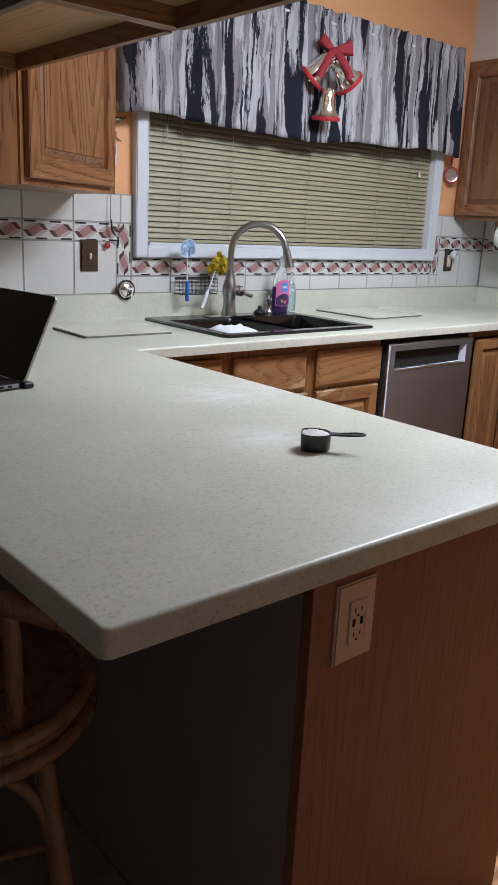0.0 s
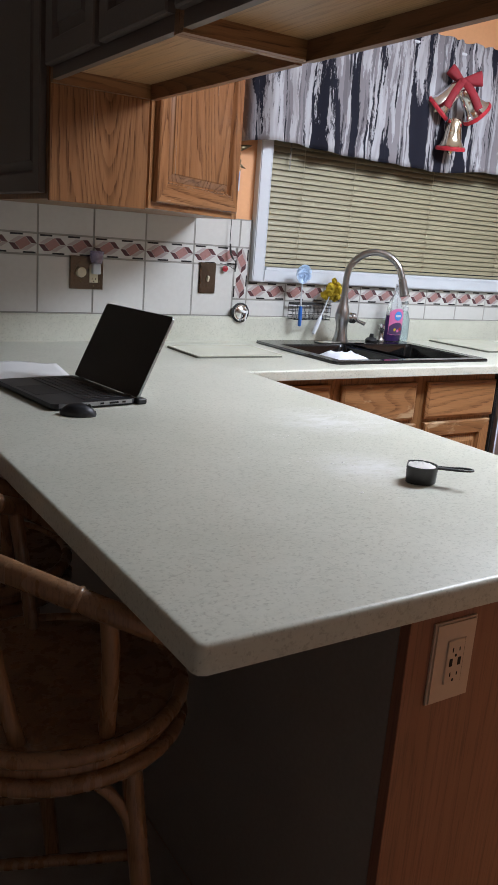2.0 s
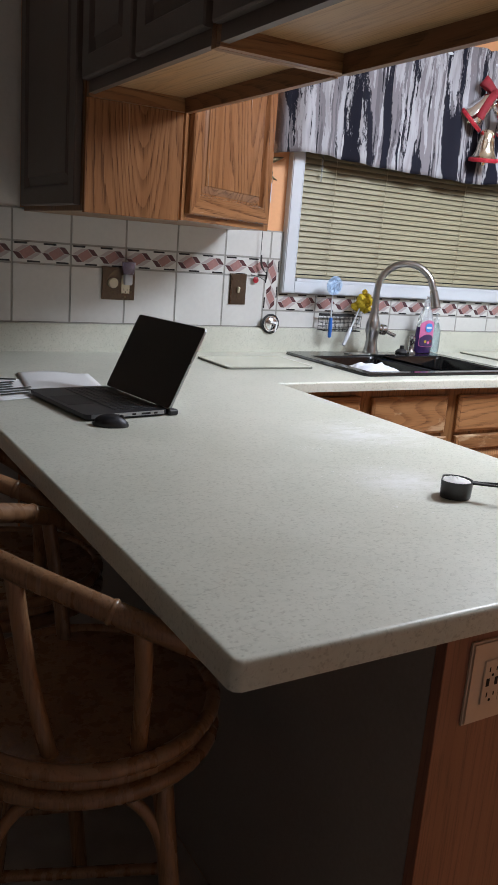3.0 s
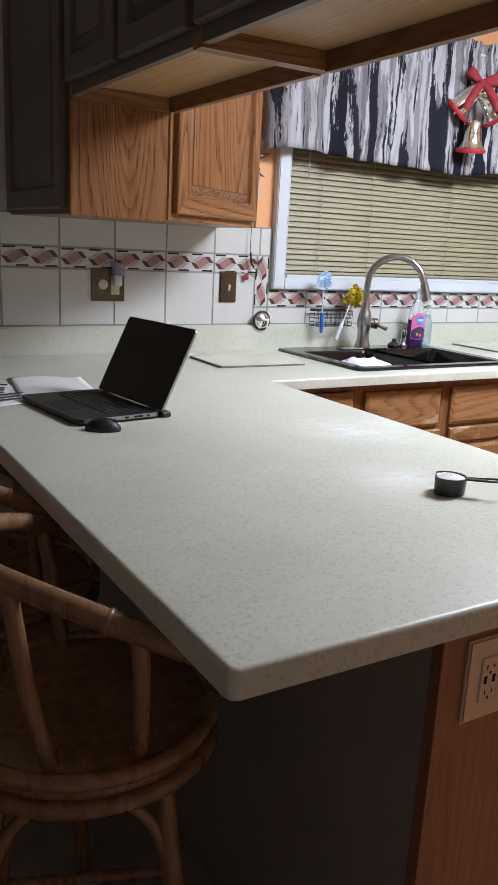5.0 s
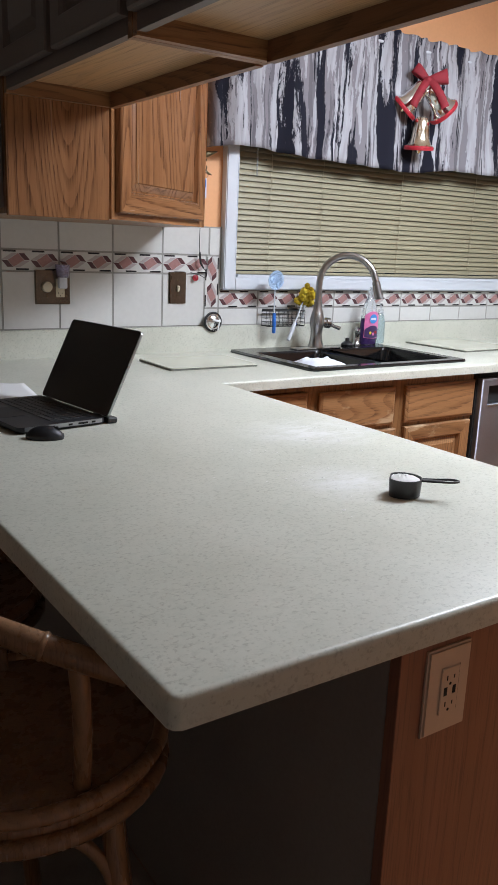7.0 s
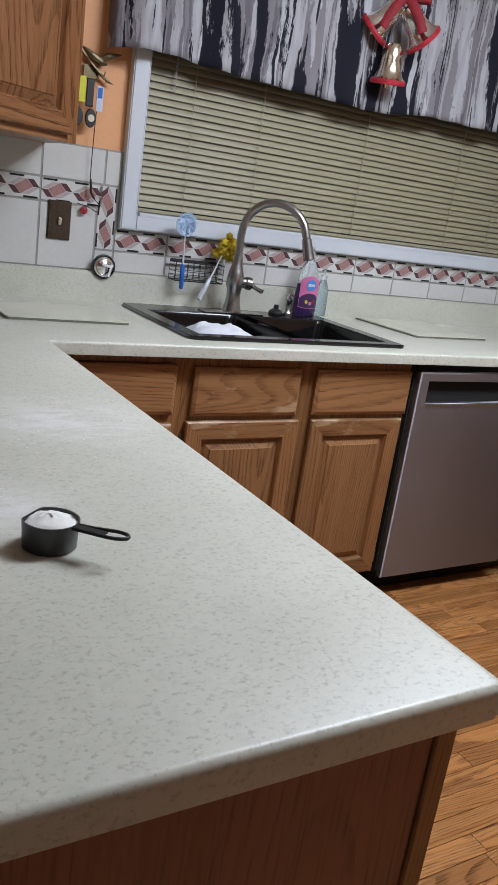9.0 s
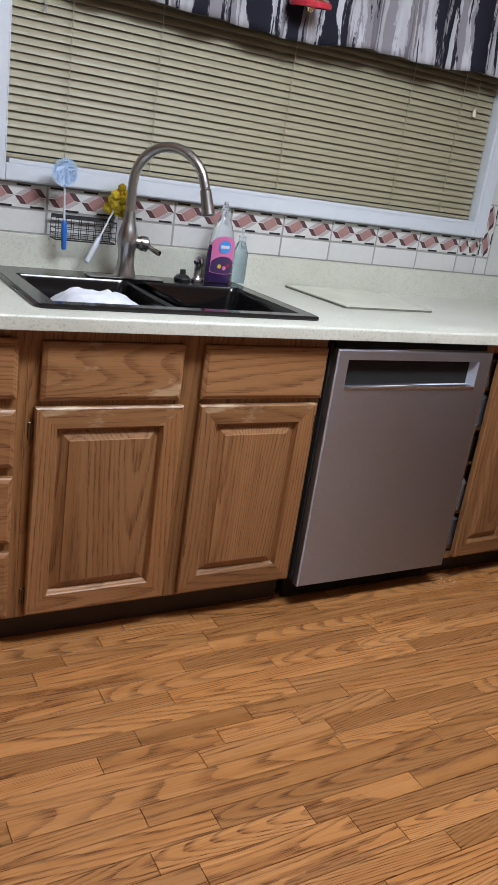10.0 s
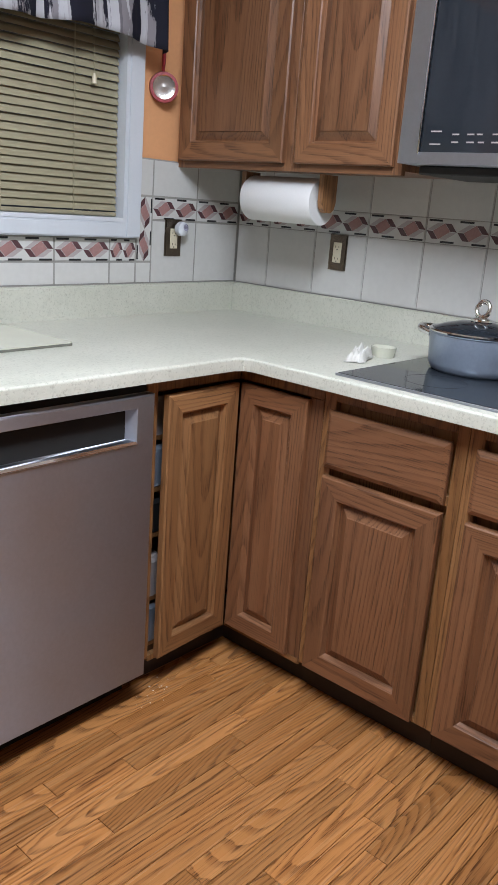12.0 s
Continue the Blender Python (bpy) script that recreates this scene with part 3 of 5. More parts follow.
# ---- more materials ----
def cloth_brush():
    """White cotton printed with upright black and grey brush strokes."""
    n = Nodes("brush_stroke_cotton")
    lean = n.noise(n.coords((1, 0, 0.7)), 4.0, 2.0)
    shift = n.add("ShaderNodeCombineXYZ", {0: n.math("MULTIPLY", n.math("SUBTRACT", lean, 0.5), 0.07), 1: 0.0, 2: 0.0}).outputs[0]
    flat = n.add("ShaderNodeVectorMath", {0: n.coords((1, 0, 1)), 1: shift}, operation="ADD").outputs[0]

    def strokes(aspect, offset, scale, detail=2.0, rough=0.5):
        at = n.add("ShaderNodeMapping", {"Vector": flat, "Scale": (1, 1, aspect), "Location": (offset, 0.0, offset)}).outputs[0]
        return n.noise(at, scale, detail, rough)

    dry = n.math("MULTIPLY_ADD", strokes(0.16, 3.0, 170.0, 3.0, 0.7), 0.16, n.math("MULTIPLY_ADD", strokes(0.4, 5.0, 40.0, 4.0, 0.7), 0.14, -0.15))

    def painted(under, field, at, colour, weight=1.0):
        mask = n.ramp(n.math("ADD", field, dry), ((at, (0, 0, 0)), (at + 0.018, (weight, weight, weight))))
        return n.mix(mask, under, colour)

    colour = n.ramp(strokes(0.12, 2.0, 55.0, 2.0), ((0.35, (0.32, 0.31, 0.33)), (0.6, (0.41, 0.41, 0.44))))
    colour = painted(colour, strokes(0.07, 11.0, 20.0), 0.505, (0.21, 0.197, 0.215))
    colour = painted(colour, strokes(0.06, 17.0, 30.0), 0.57, (0.13, 0.12, 0.135), 0.85)
    colour = painted(colour, strokes(0.09, 23.0, 15.0), 0.545, (0.014, 0.014, 0.023))
    colour = painted(colour, strokes(0.05, 31.0, 46.0), 0.625, (0.016, 0.016, 0.024))
    colour = painted(colour, strokes(0.08, 41.0, 26.0), 0.635, (0.43, 0.43, 0.46))
    n.put("Base Color", colour)
    n.put("Roughness", 0.85)
    n.put("Specular IOR Level", 0.15)
    n.bump(n.noise(n.coords(), 900.0, 1.0), 0.15, 0.0004)
    return n.mat


def glass(name, colour, rough=0.02, weight=1.0):
    n = Nodes(name)
    n.put("Base Color", (*colour, 1))
    n.put("Roughness", rough)
    n.put("Transmission Weight", weight)
    n.put("IOR", 1.45)
    return n.mat


def glow(name, colour, strength):
    n = Nodes(name)
    n.put("Base Color", (0.8, 0.8, 0.8, 1))
    n.put("Emission Color", (*colour, 1))
    n.put("Emission Strength", strength)
    return n.mat


M_valance = cloth_brush()
M_pane = glass("window_glass", (0.9, 0.95, 0.95))
M_glow = glow("lamp_diffuser", (0.9, 0.97, 1.08), 8.5)
M_blackglass = plain("black_glass", (0.02, 0.024, 0.03), 0.06, vary=0.1, relief=0)
M_slate = plain("blue_grey_enamel", (0.30, 0.36, 0.45), 0.32, 0.4, vary=0.08)
M_napkin = plain("cream_tissue", (0.62, 0.61, 0.57), 0.9, vary=0.1, scale=70, relief=0.5)
M_paper = plain("white_paper", (0.72, 0.72, 0.72), 0.85, vary=0.04, scale=50, relief=0.3)
M_cloth = plain("white_cotton_rag", (0.68, 0.70, 0.76), 0.9, vary=0.06, scale=60, relief=0.5)
M_cup = plain("dark_grey_plastic", (0.04, 0.04, 0.042), 0.4, vary=0.3, scale=90)
M_flour = plain("flour", (0.78, 0.77, 0.74), 0.95, vary=0.05, scale=80, relief=0.5)
M_rattan = oak("varnished_rattan", "z", (0.10, 0.046, 0.020), (0.20, 0.100, 0.047), (0.27, 0.145, 0.074), 0.26, grain=0.35)
M_gold = plain("gilded_plastic", (0.80, 0.72, 0.58), 0.14, 1.0, vary=0.15, scale=60, relief=0)
M_silver = plain("silvered_plastic", (0.84, 0.82, 0.80), 0.15, 1.0, vary=0.12, scale=60, relief=0)
M_redglit = plain("red_glitter", (0.42, 0.02, 0.035), 0.45, 0.2, vary=0.5, scale=300, relief=0.6)
M_redfab = plain("red_flocked_ribbon", (0.24, 0.012, 0.022), 0.75, vary=0.3, scale=120, relief=0.5)
M_blue = plain("blue_plastic", (0.02, 0.13, 0.48), 0.35, vary=0.08)
M_paleblue = plain("pale_blue_bristle", (0.50, 0.64, 0.84), 0.6, vary=0.25, scale=120, relief=0.6)
M_yellow = plain("yellow_scrubber", (0.58, 0.42, 0.02), 0.75, vary=0.3, scale=160, relief=0.7)
M_purple = plain("purple_soap", (0.035, 0.018, 0.075), 0.12, vary=0.1, relief=0)
M_clear = glass("clear_bottle_plastic", (0.86, 0.9, 0.94), 0.08, 0.85)
M_aqua = glass("blue_tinted_bottle", (0.62, 0.76, 0.83), 0.08, 0.9)
M_magenta = plain("pink_label", (0.62, 0.16, 0.34), 0.4, vary=0.06)
M_navy = plain("dark_purple_label", (0.05, 0.025, 0.09), 0.4, vary=0.06)
M_logo = plain("bright_blue_label", (0.05, 0.25, 0.62), 0.4, vary=0.04)
M_lap = plain("dark_grey_aluminium", (0.035, 0.035, 0.04), 0.42, 0.5, vary=0.06)
M_lapedge = plain("pale_aluminium_edge", (0.42, 0.43, 0.45), 0.3, 0.9, vary=0.05)
M_screen = plain("switched_off_screen", (0.006, 0.006, 0.007), 0.16, vary=0.05, relief=0)
M_key = plain("black_key", (0.012, 0.012, 0.013), 0.5, vary=0.1)
M_brass = plain("aged_brass", (0.16, 0.13, 0.075), 0.42, 0.85, vary=0.25)
M_board = plain("cream_glass_board", (0.60, 0.60, 0.50), 0.2, vary=0.04, relief=0)
M_rubber = plain("grey_green_rubber", (0.14, 0.14, 0.115), 0.6, vary=0.1)
M_amber = glass("violet_translucent_plastic", (0.72, 0.68, 0.88), 0.12, 0.8)

# ---- ceiling light ----
c = thing("ceiling_light", (LAMP_X, LAMP_Y, ZC), "white flush ceiling light, long and lit", "lamp")
part("base_plate", box_bm(-0.62, 0.62, -0.2, 0.2, -0.022, 0.0, 0.004), M_white, c)
part("diffuser", box_bm(-0.6, 0.6, -0.18, 0.18, -0.075, -0.0225, 0.012, 2), M_glow, c, "glowing white diffuser")

# ---- window, blind and valance ----
c = thing("window_1", (0, 0, 0), "wide white-framed window, dark outside", "window", kind="structure")
cw = 0.06
fx0, fx1, fz0, fz1 = WX0 - 0.054, WX1 + cw, 1.165, WZ1 + cw
for x0, x1, z0, z1 in ((fx0, WX0, fz0, fz1), (WX1, fx1, fz0, fz1), (WX0, WX1, fz0, WZ0), (WX0, WX1, WZ1, fz1)):
    bm = bmesh.new()
    bm_box(bm, x0, x1, 3.088, YB - 0.0005, z0, z1)
    bmesh.ops.bevel(bm, geom=[e for e in bm.edges if all(v.co.y < 3.09 for v in e.verts)], offset=0.004, segments=2, affect="EDGES")
    part("window_frame", bm, M_white, c)
for x0, x1, z0, z1 in ((WX0, WX0 + 0.003, WZ0, WZ1), (WX1 - 0.012, WX1, WZ0, WZ1), (WX0 + 0.0125, WX1 - 0.0125, WZ0, WZ0 + 0.012), (WX0 + 0.0125, WX1 - 0.0125, WZ1 - 0.012, WZ1)):
    part("reveal", box_bm(x0, x1, 3.09, 3.26, z0, z1), M_white, c)
part("mullion", box_bm(3.53, 3.58, 3.215, 3.245, WZ0 + 0.0125, WZ1 - 0.0125, 0.003), M_white, c)
for x0, x1 in ((WX0 + 0.0125, 3.529), (3.581, WX1 - 0.0125)):
    p = part("pane", box_bm(x0, x1, 3.226, 3.231, WZ0 + 0.0125, WZ1 - 0.0125), M_pane, c)

c = thing("venetian_blind", (0, 0, 0), "olive-tan venetian blind, lowered and closed", "blind")
bx0, bx1, by = WX0 + 0.008, WX1 - 0.016, 3.128
part("head_rail", box_bm(bx0, bx1, by - 0.015, by + 0.02, WZ1 - 0.045, WZ1 - 0.0135, 0.002), M_slat, c)
part("bottom_rail", box_bm(bx0, bx1, by - 0.009, by + 0.009, WZ0 + 0.0135, WZ0 + 0.026, 0.003), M_slat, c)
bm = bmesh.new()
arc = []
for k in range(5):
    s = (k / 4 - 0.5) * 0.0252
    bow = 0.0022 * (1 - (2 * k / 4 - 1) ** 2)
    a = radians(64)
    arc.append((s * math.cos(a) - bow * math.sin(a), s * math.sin(a) + bow * math.cos(a)))
rows = [[bm.verts.new((x, y, z)) for y, z in arc] for x in (0, bx1 - bx0)]
for k in range(4):
    bm.faces.new((rows[0][k], rows[1][k], rows[1][k + 1], rows[0][k + 1]))
slat_mesh = finish("slat", bm, M_slat, True)
z, k = WZ0 + 0.042, 0
while z < WZ1 - 0.055:
    ob = new("slat", slat_mesh)
    ob.parent = c
    ob.matrix_basis = pose(bx0, by + 0.0008 * math.sin(k * 2.1), z, 0.9 * math.sin(k * 1.7), 0.03 * math.sin(k * 0.9), 0)
    z, k = z + 0.0222, k + 1
for x in (bx0 + 0.17, 3.55, bx1 - 0.17, 3.08, 4.05):
    part("ladder_cord", bm_tube(bmesh.new(), [(x, by - 0.0155, WZ0 + 0.02), (x, by - 0.0155, WZ1 - 0.02)], 0.0014, 6), M_slat, c)
part("tilt_wand", bm_tube(bmesh.new(), [(bx0 + 0.09, by - 0.022, WZ1 - 0.04), (bx0 + 0.092, by - 0.02, 1.62)], 0.0035, 8), M_clear, c, "clear plastic tilt wand")
bm = bm_tube(bmesh.new(), [(4.36, by - 0.02, WZ1 - 0.04), (4.362, by - 0.02, 1.628)], 0.0011, 6)
part("pull_cord", bm, M_slat, c)
part("tassel", bm_lathe(bmesh.new(), ((0.0, 0.0), (0.008, 0.002), (0.0065, 0.02), (0.003, 0.03), (0.0, 0.031)), 14, (4.362, by - 0.02, 1.6)), M_cream, c, "small cream cord tassel", True)


def valance():
    x0, x1, z1 = 2.478, 4.572, 2.252
    bm = bmesh.new()
    cols, rows_n = 260, 26
    grid = []
    for i in range(cols + 1):
        u = i / cols
        col = []
        for j in range(rows_n + 1):
            v = j / rows_n
            z0 = 1.697 + 0.012 * math.sin(u * 9.0 + 0.6) + 0.008 * math.sin(u * 23) + 0.026 * u - 0.012 * math.exp(-((u - 0.33) / 0.06) ** 2)
            z = z0 + (z1 + 0.004 * math.sin(u * 150) - z0) * v
            fold = 0.010 * math.sin(u * 88 + 1.5 * math.sin(u * 11)) + 0.007 * math.sin(u * 47 + 2)
            fold *= 0.75 + 0.5 * (1 - v)
            gather = 0.006 * math.sin(u * 230 + math.sin(u * 31)) * max(0.0, (v - 0.72) / 0.28)
            x = x0 + (x1 - x0) * u
            y = 3.036 + fold + gather - 0.018 * (1 - v) * (0.4 + 0.6 * u)
            edge = min(u, 1 - u)
            y += 0.05 * max(0.0, 1 - edge / 0.012) ** 2
            if abs(v - 0.9) < 0.03:
                y += 0.004
            col.append(bm.verts.new((x, y, z)))
        grid.append(col)
    for a, b in zip(grid, grid[1:]):
        for j in range(rows_n):
            bm.faces.new((a[j], b[j], b[j + 1], a[j + 1]))
    c = thing("valance", (0, 0, 0), "black, grey and white brush-stroke window valance", "curtain")
    ob = part("cloth", bm, M_valance, c, smooth=True)
    mod = ob.modifiers.new("thickness", "SOLIDIFY")
    mod.thickness = 0.0015
    rod = bm_tube(bmesh.new(), [(2.466, 3.118, 2.205), (2.466, 3.07, 2.205), (2.48, 3.055, 2.205), (4.56, 3.055, 2.205), (4.568, 3.07, 2.205), (4.568, 3.118, 2.205)], 0.006, 8)
    part("rod", rod, M_white, c)


valance()


# ---- hanging bell ornament ----
def ornament():
    c = thing("bell_ornament", (3.505, 2.970, 1.779), "silver and gold plastic bells with a red bow", "ornament", turn=-30)
    c.scale = (0.9, 0.9, 0.97)

    def bell(m, metal, size):
        prof = [(0.012, 0.155), (0.03, 0.15), (0.042, 0.13), (0.047, 0.09), (0.053, 0.05), (0.066, 0.022), (0.079, 0.012)]
        bm = bm_lathe(bmesh.new(), [(r * size, h * size) for r, h in prof], 28)
        b = part("bell", bm, metal, c, "", True, at=m)
        rim = [(0.079, 0.012), (0.085, 0.004), (0.084, -0.008), (0.076, -0.01), (0.07, 0.004), (0.079, 0.012)]
        part("rim", bm_lathe(bmesh.new(), [(r * size, h * size) for r, h in rim], 28), M_redglit, b, "red glitter rim")
        part("clapper", bm_lathe(bmesh.new(), [(0.0, -0.03 * size), (0.014 * size, -0.022 * size), (0.018 * size, -0.01 * size), (0.008 * size, 0.004 * size), (0.004, 0.05 * size)], 14), M_gold, b, "", True)

    bell(pose(-0.012, 0, 0.012, 8, 0, 0), M_gold, 0.86)
    bell(pose(-0.10, 0.008, 0.182, 16, 42, 0), M_silver, 0.86)
    bell(pose(0.098, 0.008, 0.172, 16, -44, 0), M_silver, 0.88)
    for side, reach, rise, w0, w1 in ((-1, 0.066, 0.052, 0.024, 0.050), (1, 0.098, 0.022, 0.026, 0.066)):
        # a band of ribbon that goes out, folds and comes back behind itself
        bm = bmesh.new()
        out = Vector((side * reach, 0, rise))
        across = Vector((-rise * side, 0, reach)).normalized()
        rows = []
        for k in range(17):
            a = math.pi * k / 16
            t = math.sin(a) ** 0.8
            mid = Vector((0, -0.022, 0.296)) + out * t + Vector((0, 0.026 * (1 - math.cos(a)) / 2 - 0.016 * math.sin(a) * math.cos(a), 0))
            half = across * (w0 + (w1 - w0) * t) / 2
            rows.append([bm.verts.new(mid + half * u - Vector((0, 0.006 * (1 - u * u) * t, 0))) for u in (-1, -0.5, 0, 0.5, 1)])
        for p, q in zip(rows, rows[1:]):
            for k in range(4):
                bm.faces.new((p[k], p[k + 1], q[k + 1], q[k]))
        ob = part("bow_loop", bm, M_redfab, c, "red flocked ribbon loop", True)
        ob.modifiers.new("thickness", "SOLIDIFY").thickness = 0.002
        bm = bmesh.new()
        tail = curve_points([(0, -0.03, 0.3), (side * 0.03, -0.058, 0.262), (side * 0.056, -0.074, 0.222), (side * 0.078, -0.082, 0.176)], 6)
        for p, q in zip(tail, tail[1:]):
            bm.faces.new([bm.verts.new(v) for v in ((p.x - 0.015, p.y, p.z - 0.008 * side), (q.x - 0.017, q.y, q.z - 0.008 * side), (q.x + 0.017, q.y - 0.004, q.z + 0.008 * side), (p.x + 0.015, p.y - 0.004, p.z + 0.008 * side))])
        bmesh.ops.remove_doubles(bm, verts=list(bm.verts), dist=0.003)
        ob = part("bow_tail", bm, M_redfab, c, "", True)
        ob.modifiers.new("thickness", "SOLIDIFY").thickness = 0.003
    bm = bmesh.new()
    bmesh.ops.create_uvsphere(bm, u_segments=16, v_segments=10, radius=0.022, matrix=Matrix.LocRotScale((0, -0.03, 0.292), None, (0.8, 0.6, 0.8)))
    part("knot", bm, M_redfab, c, smooth=True)


ornament()

# ---- sink and what stands round it ----
def rounded_rect(x0, x1, y0, y1, r, steps=5):
    pts = []
    for cx, cy, a0 in ((x1 - r, y0 + r, -90), (x1 - r, y1 - r, 0), (x0 + r, y1 - r, 90), (x0 + r, y0 + r, 180)):
        for k in range(steps + 1):
            a = radians(a0 + 90 * k / steps)
            pts.append((cx + r * math.cos(a), cy + r * math.sin(a)))
    return pts


def skin(bm, loops, close_last=True, slot=0):
    rings = [[bm.verts.new(p) for p in loop] for loop in loops]
    n = len(rings[0])
    for a, b in zip(rings, rings[1:]):
        for k in range(n):
            bm.faces.new((a[k], a[(k + 1) % n], b[(k + 1) % n], b[k])).material_index = slot
    if close_last:
        bm.faces.new(rings[-1]).material_index = slot
    return rings


def lofted(levels, steps=5):
    """levels: (x0, x1, y0, y1, radius, z)"""
    return [[(x, y, z) for x, y in rounded_rect(x0, x1, y0, y1, r, steps)] for x0, x1, y0, y1, r, z in levels]


SX0, SX1, SY0, SY1 = 2.582, 3.398, 2.488, 3.052
c = thing("kitchen_sink", (0, 0, 0), "black composite double-bowl drop-in sink", "sink")
bm = bmesh.new()
skin(bm, lofted(((SX0, SX1, SY0, SY1, 0.03, TOP + 0.0005), (SX0, SX1, SY0, SY1, 0.03, TOP + 0.006), (SX0 + 0.008, SX1 - 0.008, SY0 + 0.008, SY1 - 0.008, 0.026, TOP + 0.011))), False)
outer = rounded_rect(SX0 + 0.008, SX1 - 0.008, SY0 + 0.008, SY1 - 0.008, 0.026)
# deck strips between rim and bowls
b1 = (2.635, 2.965, 2.535, 2.925)
b2 = (3.015, 3.345, 2.535, 2.925)
z = TOP + 0.0108
for x0, x1, y0, y1 in ((SX0 + 0.01, b1[0], SY0 + 0.01, SY1 - 0.01), (b2[1], SX1 - 0.01, SY0 + 0.01, SY1 - 0.01), (b1[0], b2[1], SY0 + 0.01, b1[2]), (b1[0], b2[1], b1[3], SY1 - 0.01)):
    bm_box(bm, x0, x1, y0, y1, z - 0.008, z)
bm_box(bm, b1[1], b2[0], b1[2], b1[3], z - 0.05, z - 0.022)
part("rim", bm, M_blackgloss, c, smooth=True)
for x0, x1, y0, y1 in (b1, b2):
    bm = bmesh.new()
    skin(bm, lofted(((x0, x1, y0, y1, 0.012, z - 0.001), (x0 + 0.004, x1 - 0.004, y0 + 0.004, y1 - 0.004, 0.03, z - 0.012), (x0 + 0.012, x1 - 0.012, y0 + 0.012, y1 - 0.012, 0.045, z - 0.16), (x0 + 0.04, x1 - 0.04, y0 + 0.04, y1 - 0.04, 0.05, z - 0.185))))
    bowl = part("bowl", bm, M_blackgloss, c, smooth=True)
    part("drain", bm_lathe(bmesh.new(), ((0.045, 0.0), (0.043, 0.004), (0.032, 0.002), (0.0, 0.001)), 24, ((x0 + x1) / 2, (y0 + y1) / 2, z - 0.184)), M_nickel, bowl, smooth=True)


def crumpled(name, centre, sx, sy, height, mat, label, category, seed, cells=18, power=1.0, crease=1.0):
    """A crumpled cloth heap."""
    bm = bmesh.new()
    grid = []
    for i in range(cells + 1):
        row = []
        for j in range(cells + 1):
            u, v = i / cells * 2 - 1, j / cells * 2 - 1
            r = max(abs(u), abs(v)) * 0.5 + math.hypot(u, v) * 0.5
            lift = max(0.0, 1 - r ** 2) ** power
            n1 = noise.noise(Vector((u * 2.3 + seed, v * 2.3, seed)))
            n2 = noise.noise(Vector((u * 6 + seed, v * 6, seed * 2)))
            wob = 1 + 0.22 * noise.noise(Vector((u * 1.5, v * 1.5, seed * 3)))
            row.append(bm.verts.new((u * sx * wob, v * sy * wob, max(0.002, height * (lift * (0.72 + 0.2 * crease * n1) + 0.06 * crease * n2 * min(1, lift * 3))))))
        grid.append(row)
    for a, b in zip(grid, grid[1:]):
        for j in range(cells):
            bm.faces.new((a[j], b[j], b[j + 1], a[j + 1]))
    ob = solid(name, bm, mat, label, category, smooth=True)
    ob.location = centre
    ob.modifiers.new("thickness", "SOLIDIFY").thickness = 0.0015
    return ob


crumpled("dish_rag", (2.805, 2.715, z - 0.183), 0.142, 0.13, 0.250, M_cloth, "crumpled white rag lying in the sink bowl", "cloth", 3.0, 30, 0.17, 0.4)

# faucet
fb = Vector((2.973, 2.965, TOP + 0.011))
c = thing("kitchen_faucet", tuple(fb), "brushed nickel gooseneck kitchen faucet", "faucet")
part("deck_plate", bevelled(box_bm(-0.12, 0.12, -0.028, 0.028, 0.0, 0.005), 0.002), M_nickel, c)
part("body", bm_lathe(bmesh.new(), ((0.034, 0.005), (0.034, 0.012), (0.028, 0.03), (0.025, 0.06), (0.026, 0.085), (0.031, 0.1), (0.031, 0.125), (0.025, 0.15), (0.019, 0.17), (0.016, 0.2), (0.0, 0.201)), 28), M_nickel, c, smooth=True)
tip = Vector((3.129, 2.775, 1.172)) - fb
way = Vector((tip.x, tip.y, 0)).normalized()
reach = Vector((tip.x, tip.y)).length
keys = [(0, 0, 0.16), (0, 0, 0.25)]
for k in range(9):
    a = math.pi * (1 - k / 8 * 0.93)
    r = reach / 2 * 0.97
    keys.append((way.x * (r + r * math.cos(a)), way.y * (r + r * math.cos(a)), 0.272 + 0.122 * math.sin(a)))
neck = curve_points(keys, 6)
part("spout", bm_tube(bmesh.new(), neck, 0.0142, 16), M_nickel, c, smooth=True)
end = neck[-1]
down = Vector((way.x * 0.26, way.y * 0.26, -0.95)).normalized()
part("spray_head", bm_tube(bmesh.new(), [end - down * 0.01, end + down * 0.004, end + down * 0.008, end + down * 0.05, end + down * 0.075, end + down * 0.078], [0.0128, 0.0128, 0.0165, 0.018, 0.02, 0.016], 18), M_nickel, c, smooth=True)
h = part("valve", bm_tube(bmesh.new(), [(0.0, 0, 0.112), (0.035, -0.006, 0.11), (0.04, -0.007, 0.11), (0.058, -0.01, 0.108), (0.066, -0.011, 0.108)], [0.02, 0.0185, 0.023, 0.023, 0.013], 18), M_nickel, c, smooth=True)
part("lever", bm_tube(bmesh.new(), [(0.058, -0.014, 0.106), (0.07, -0.03, 0.096), (0.086, -0.052, 0.088)], [0.0085, 0.007, 0.0085], 12), M_nickel, h, smooth=True)

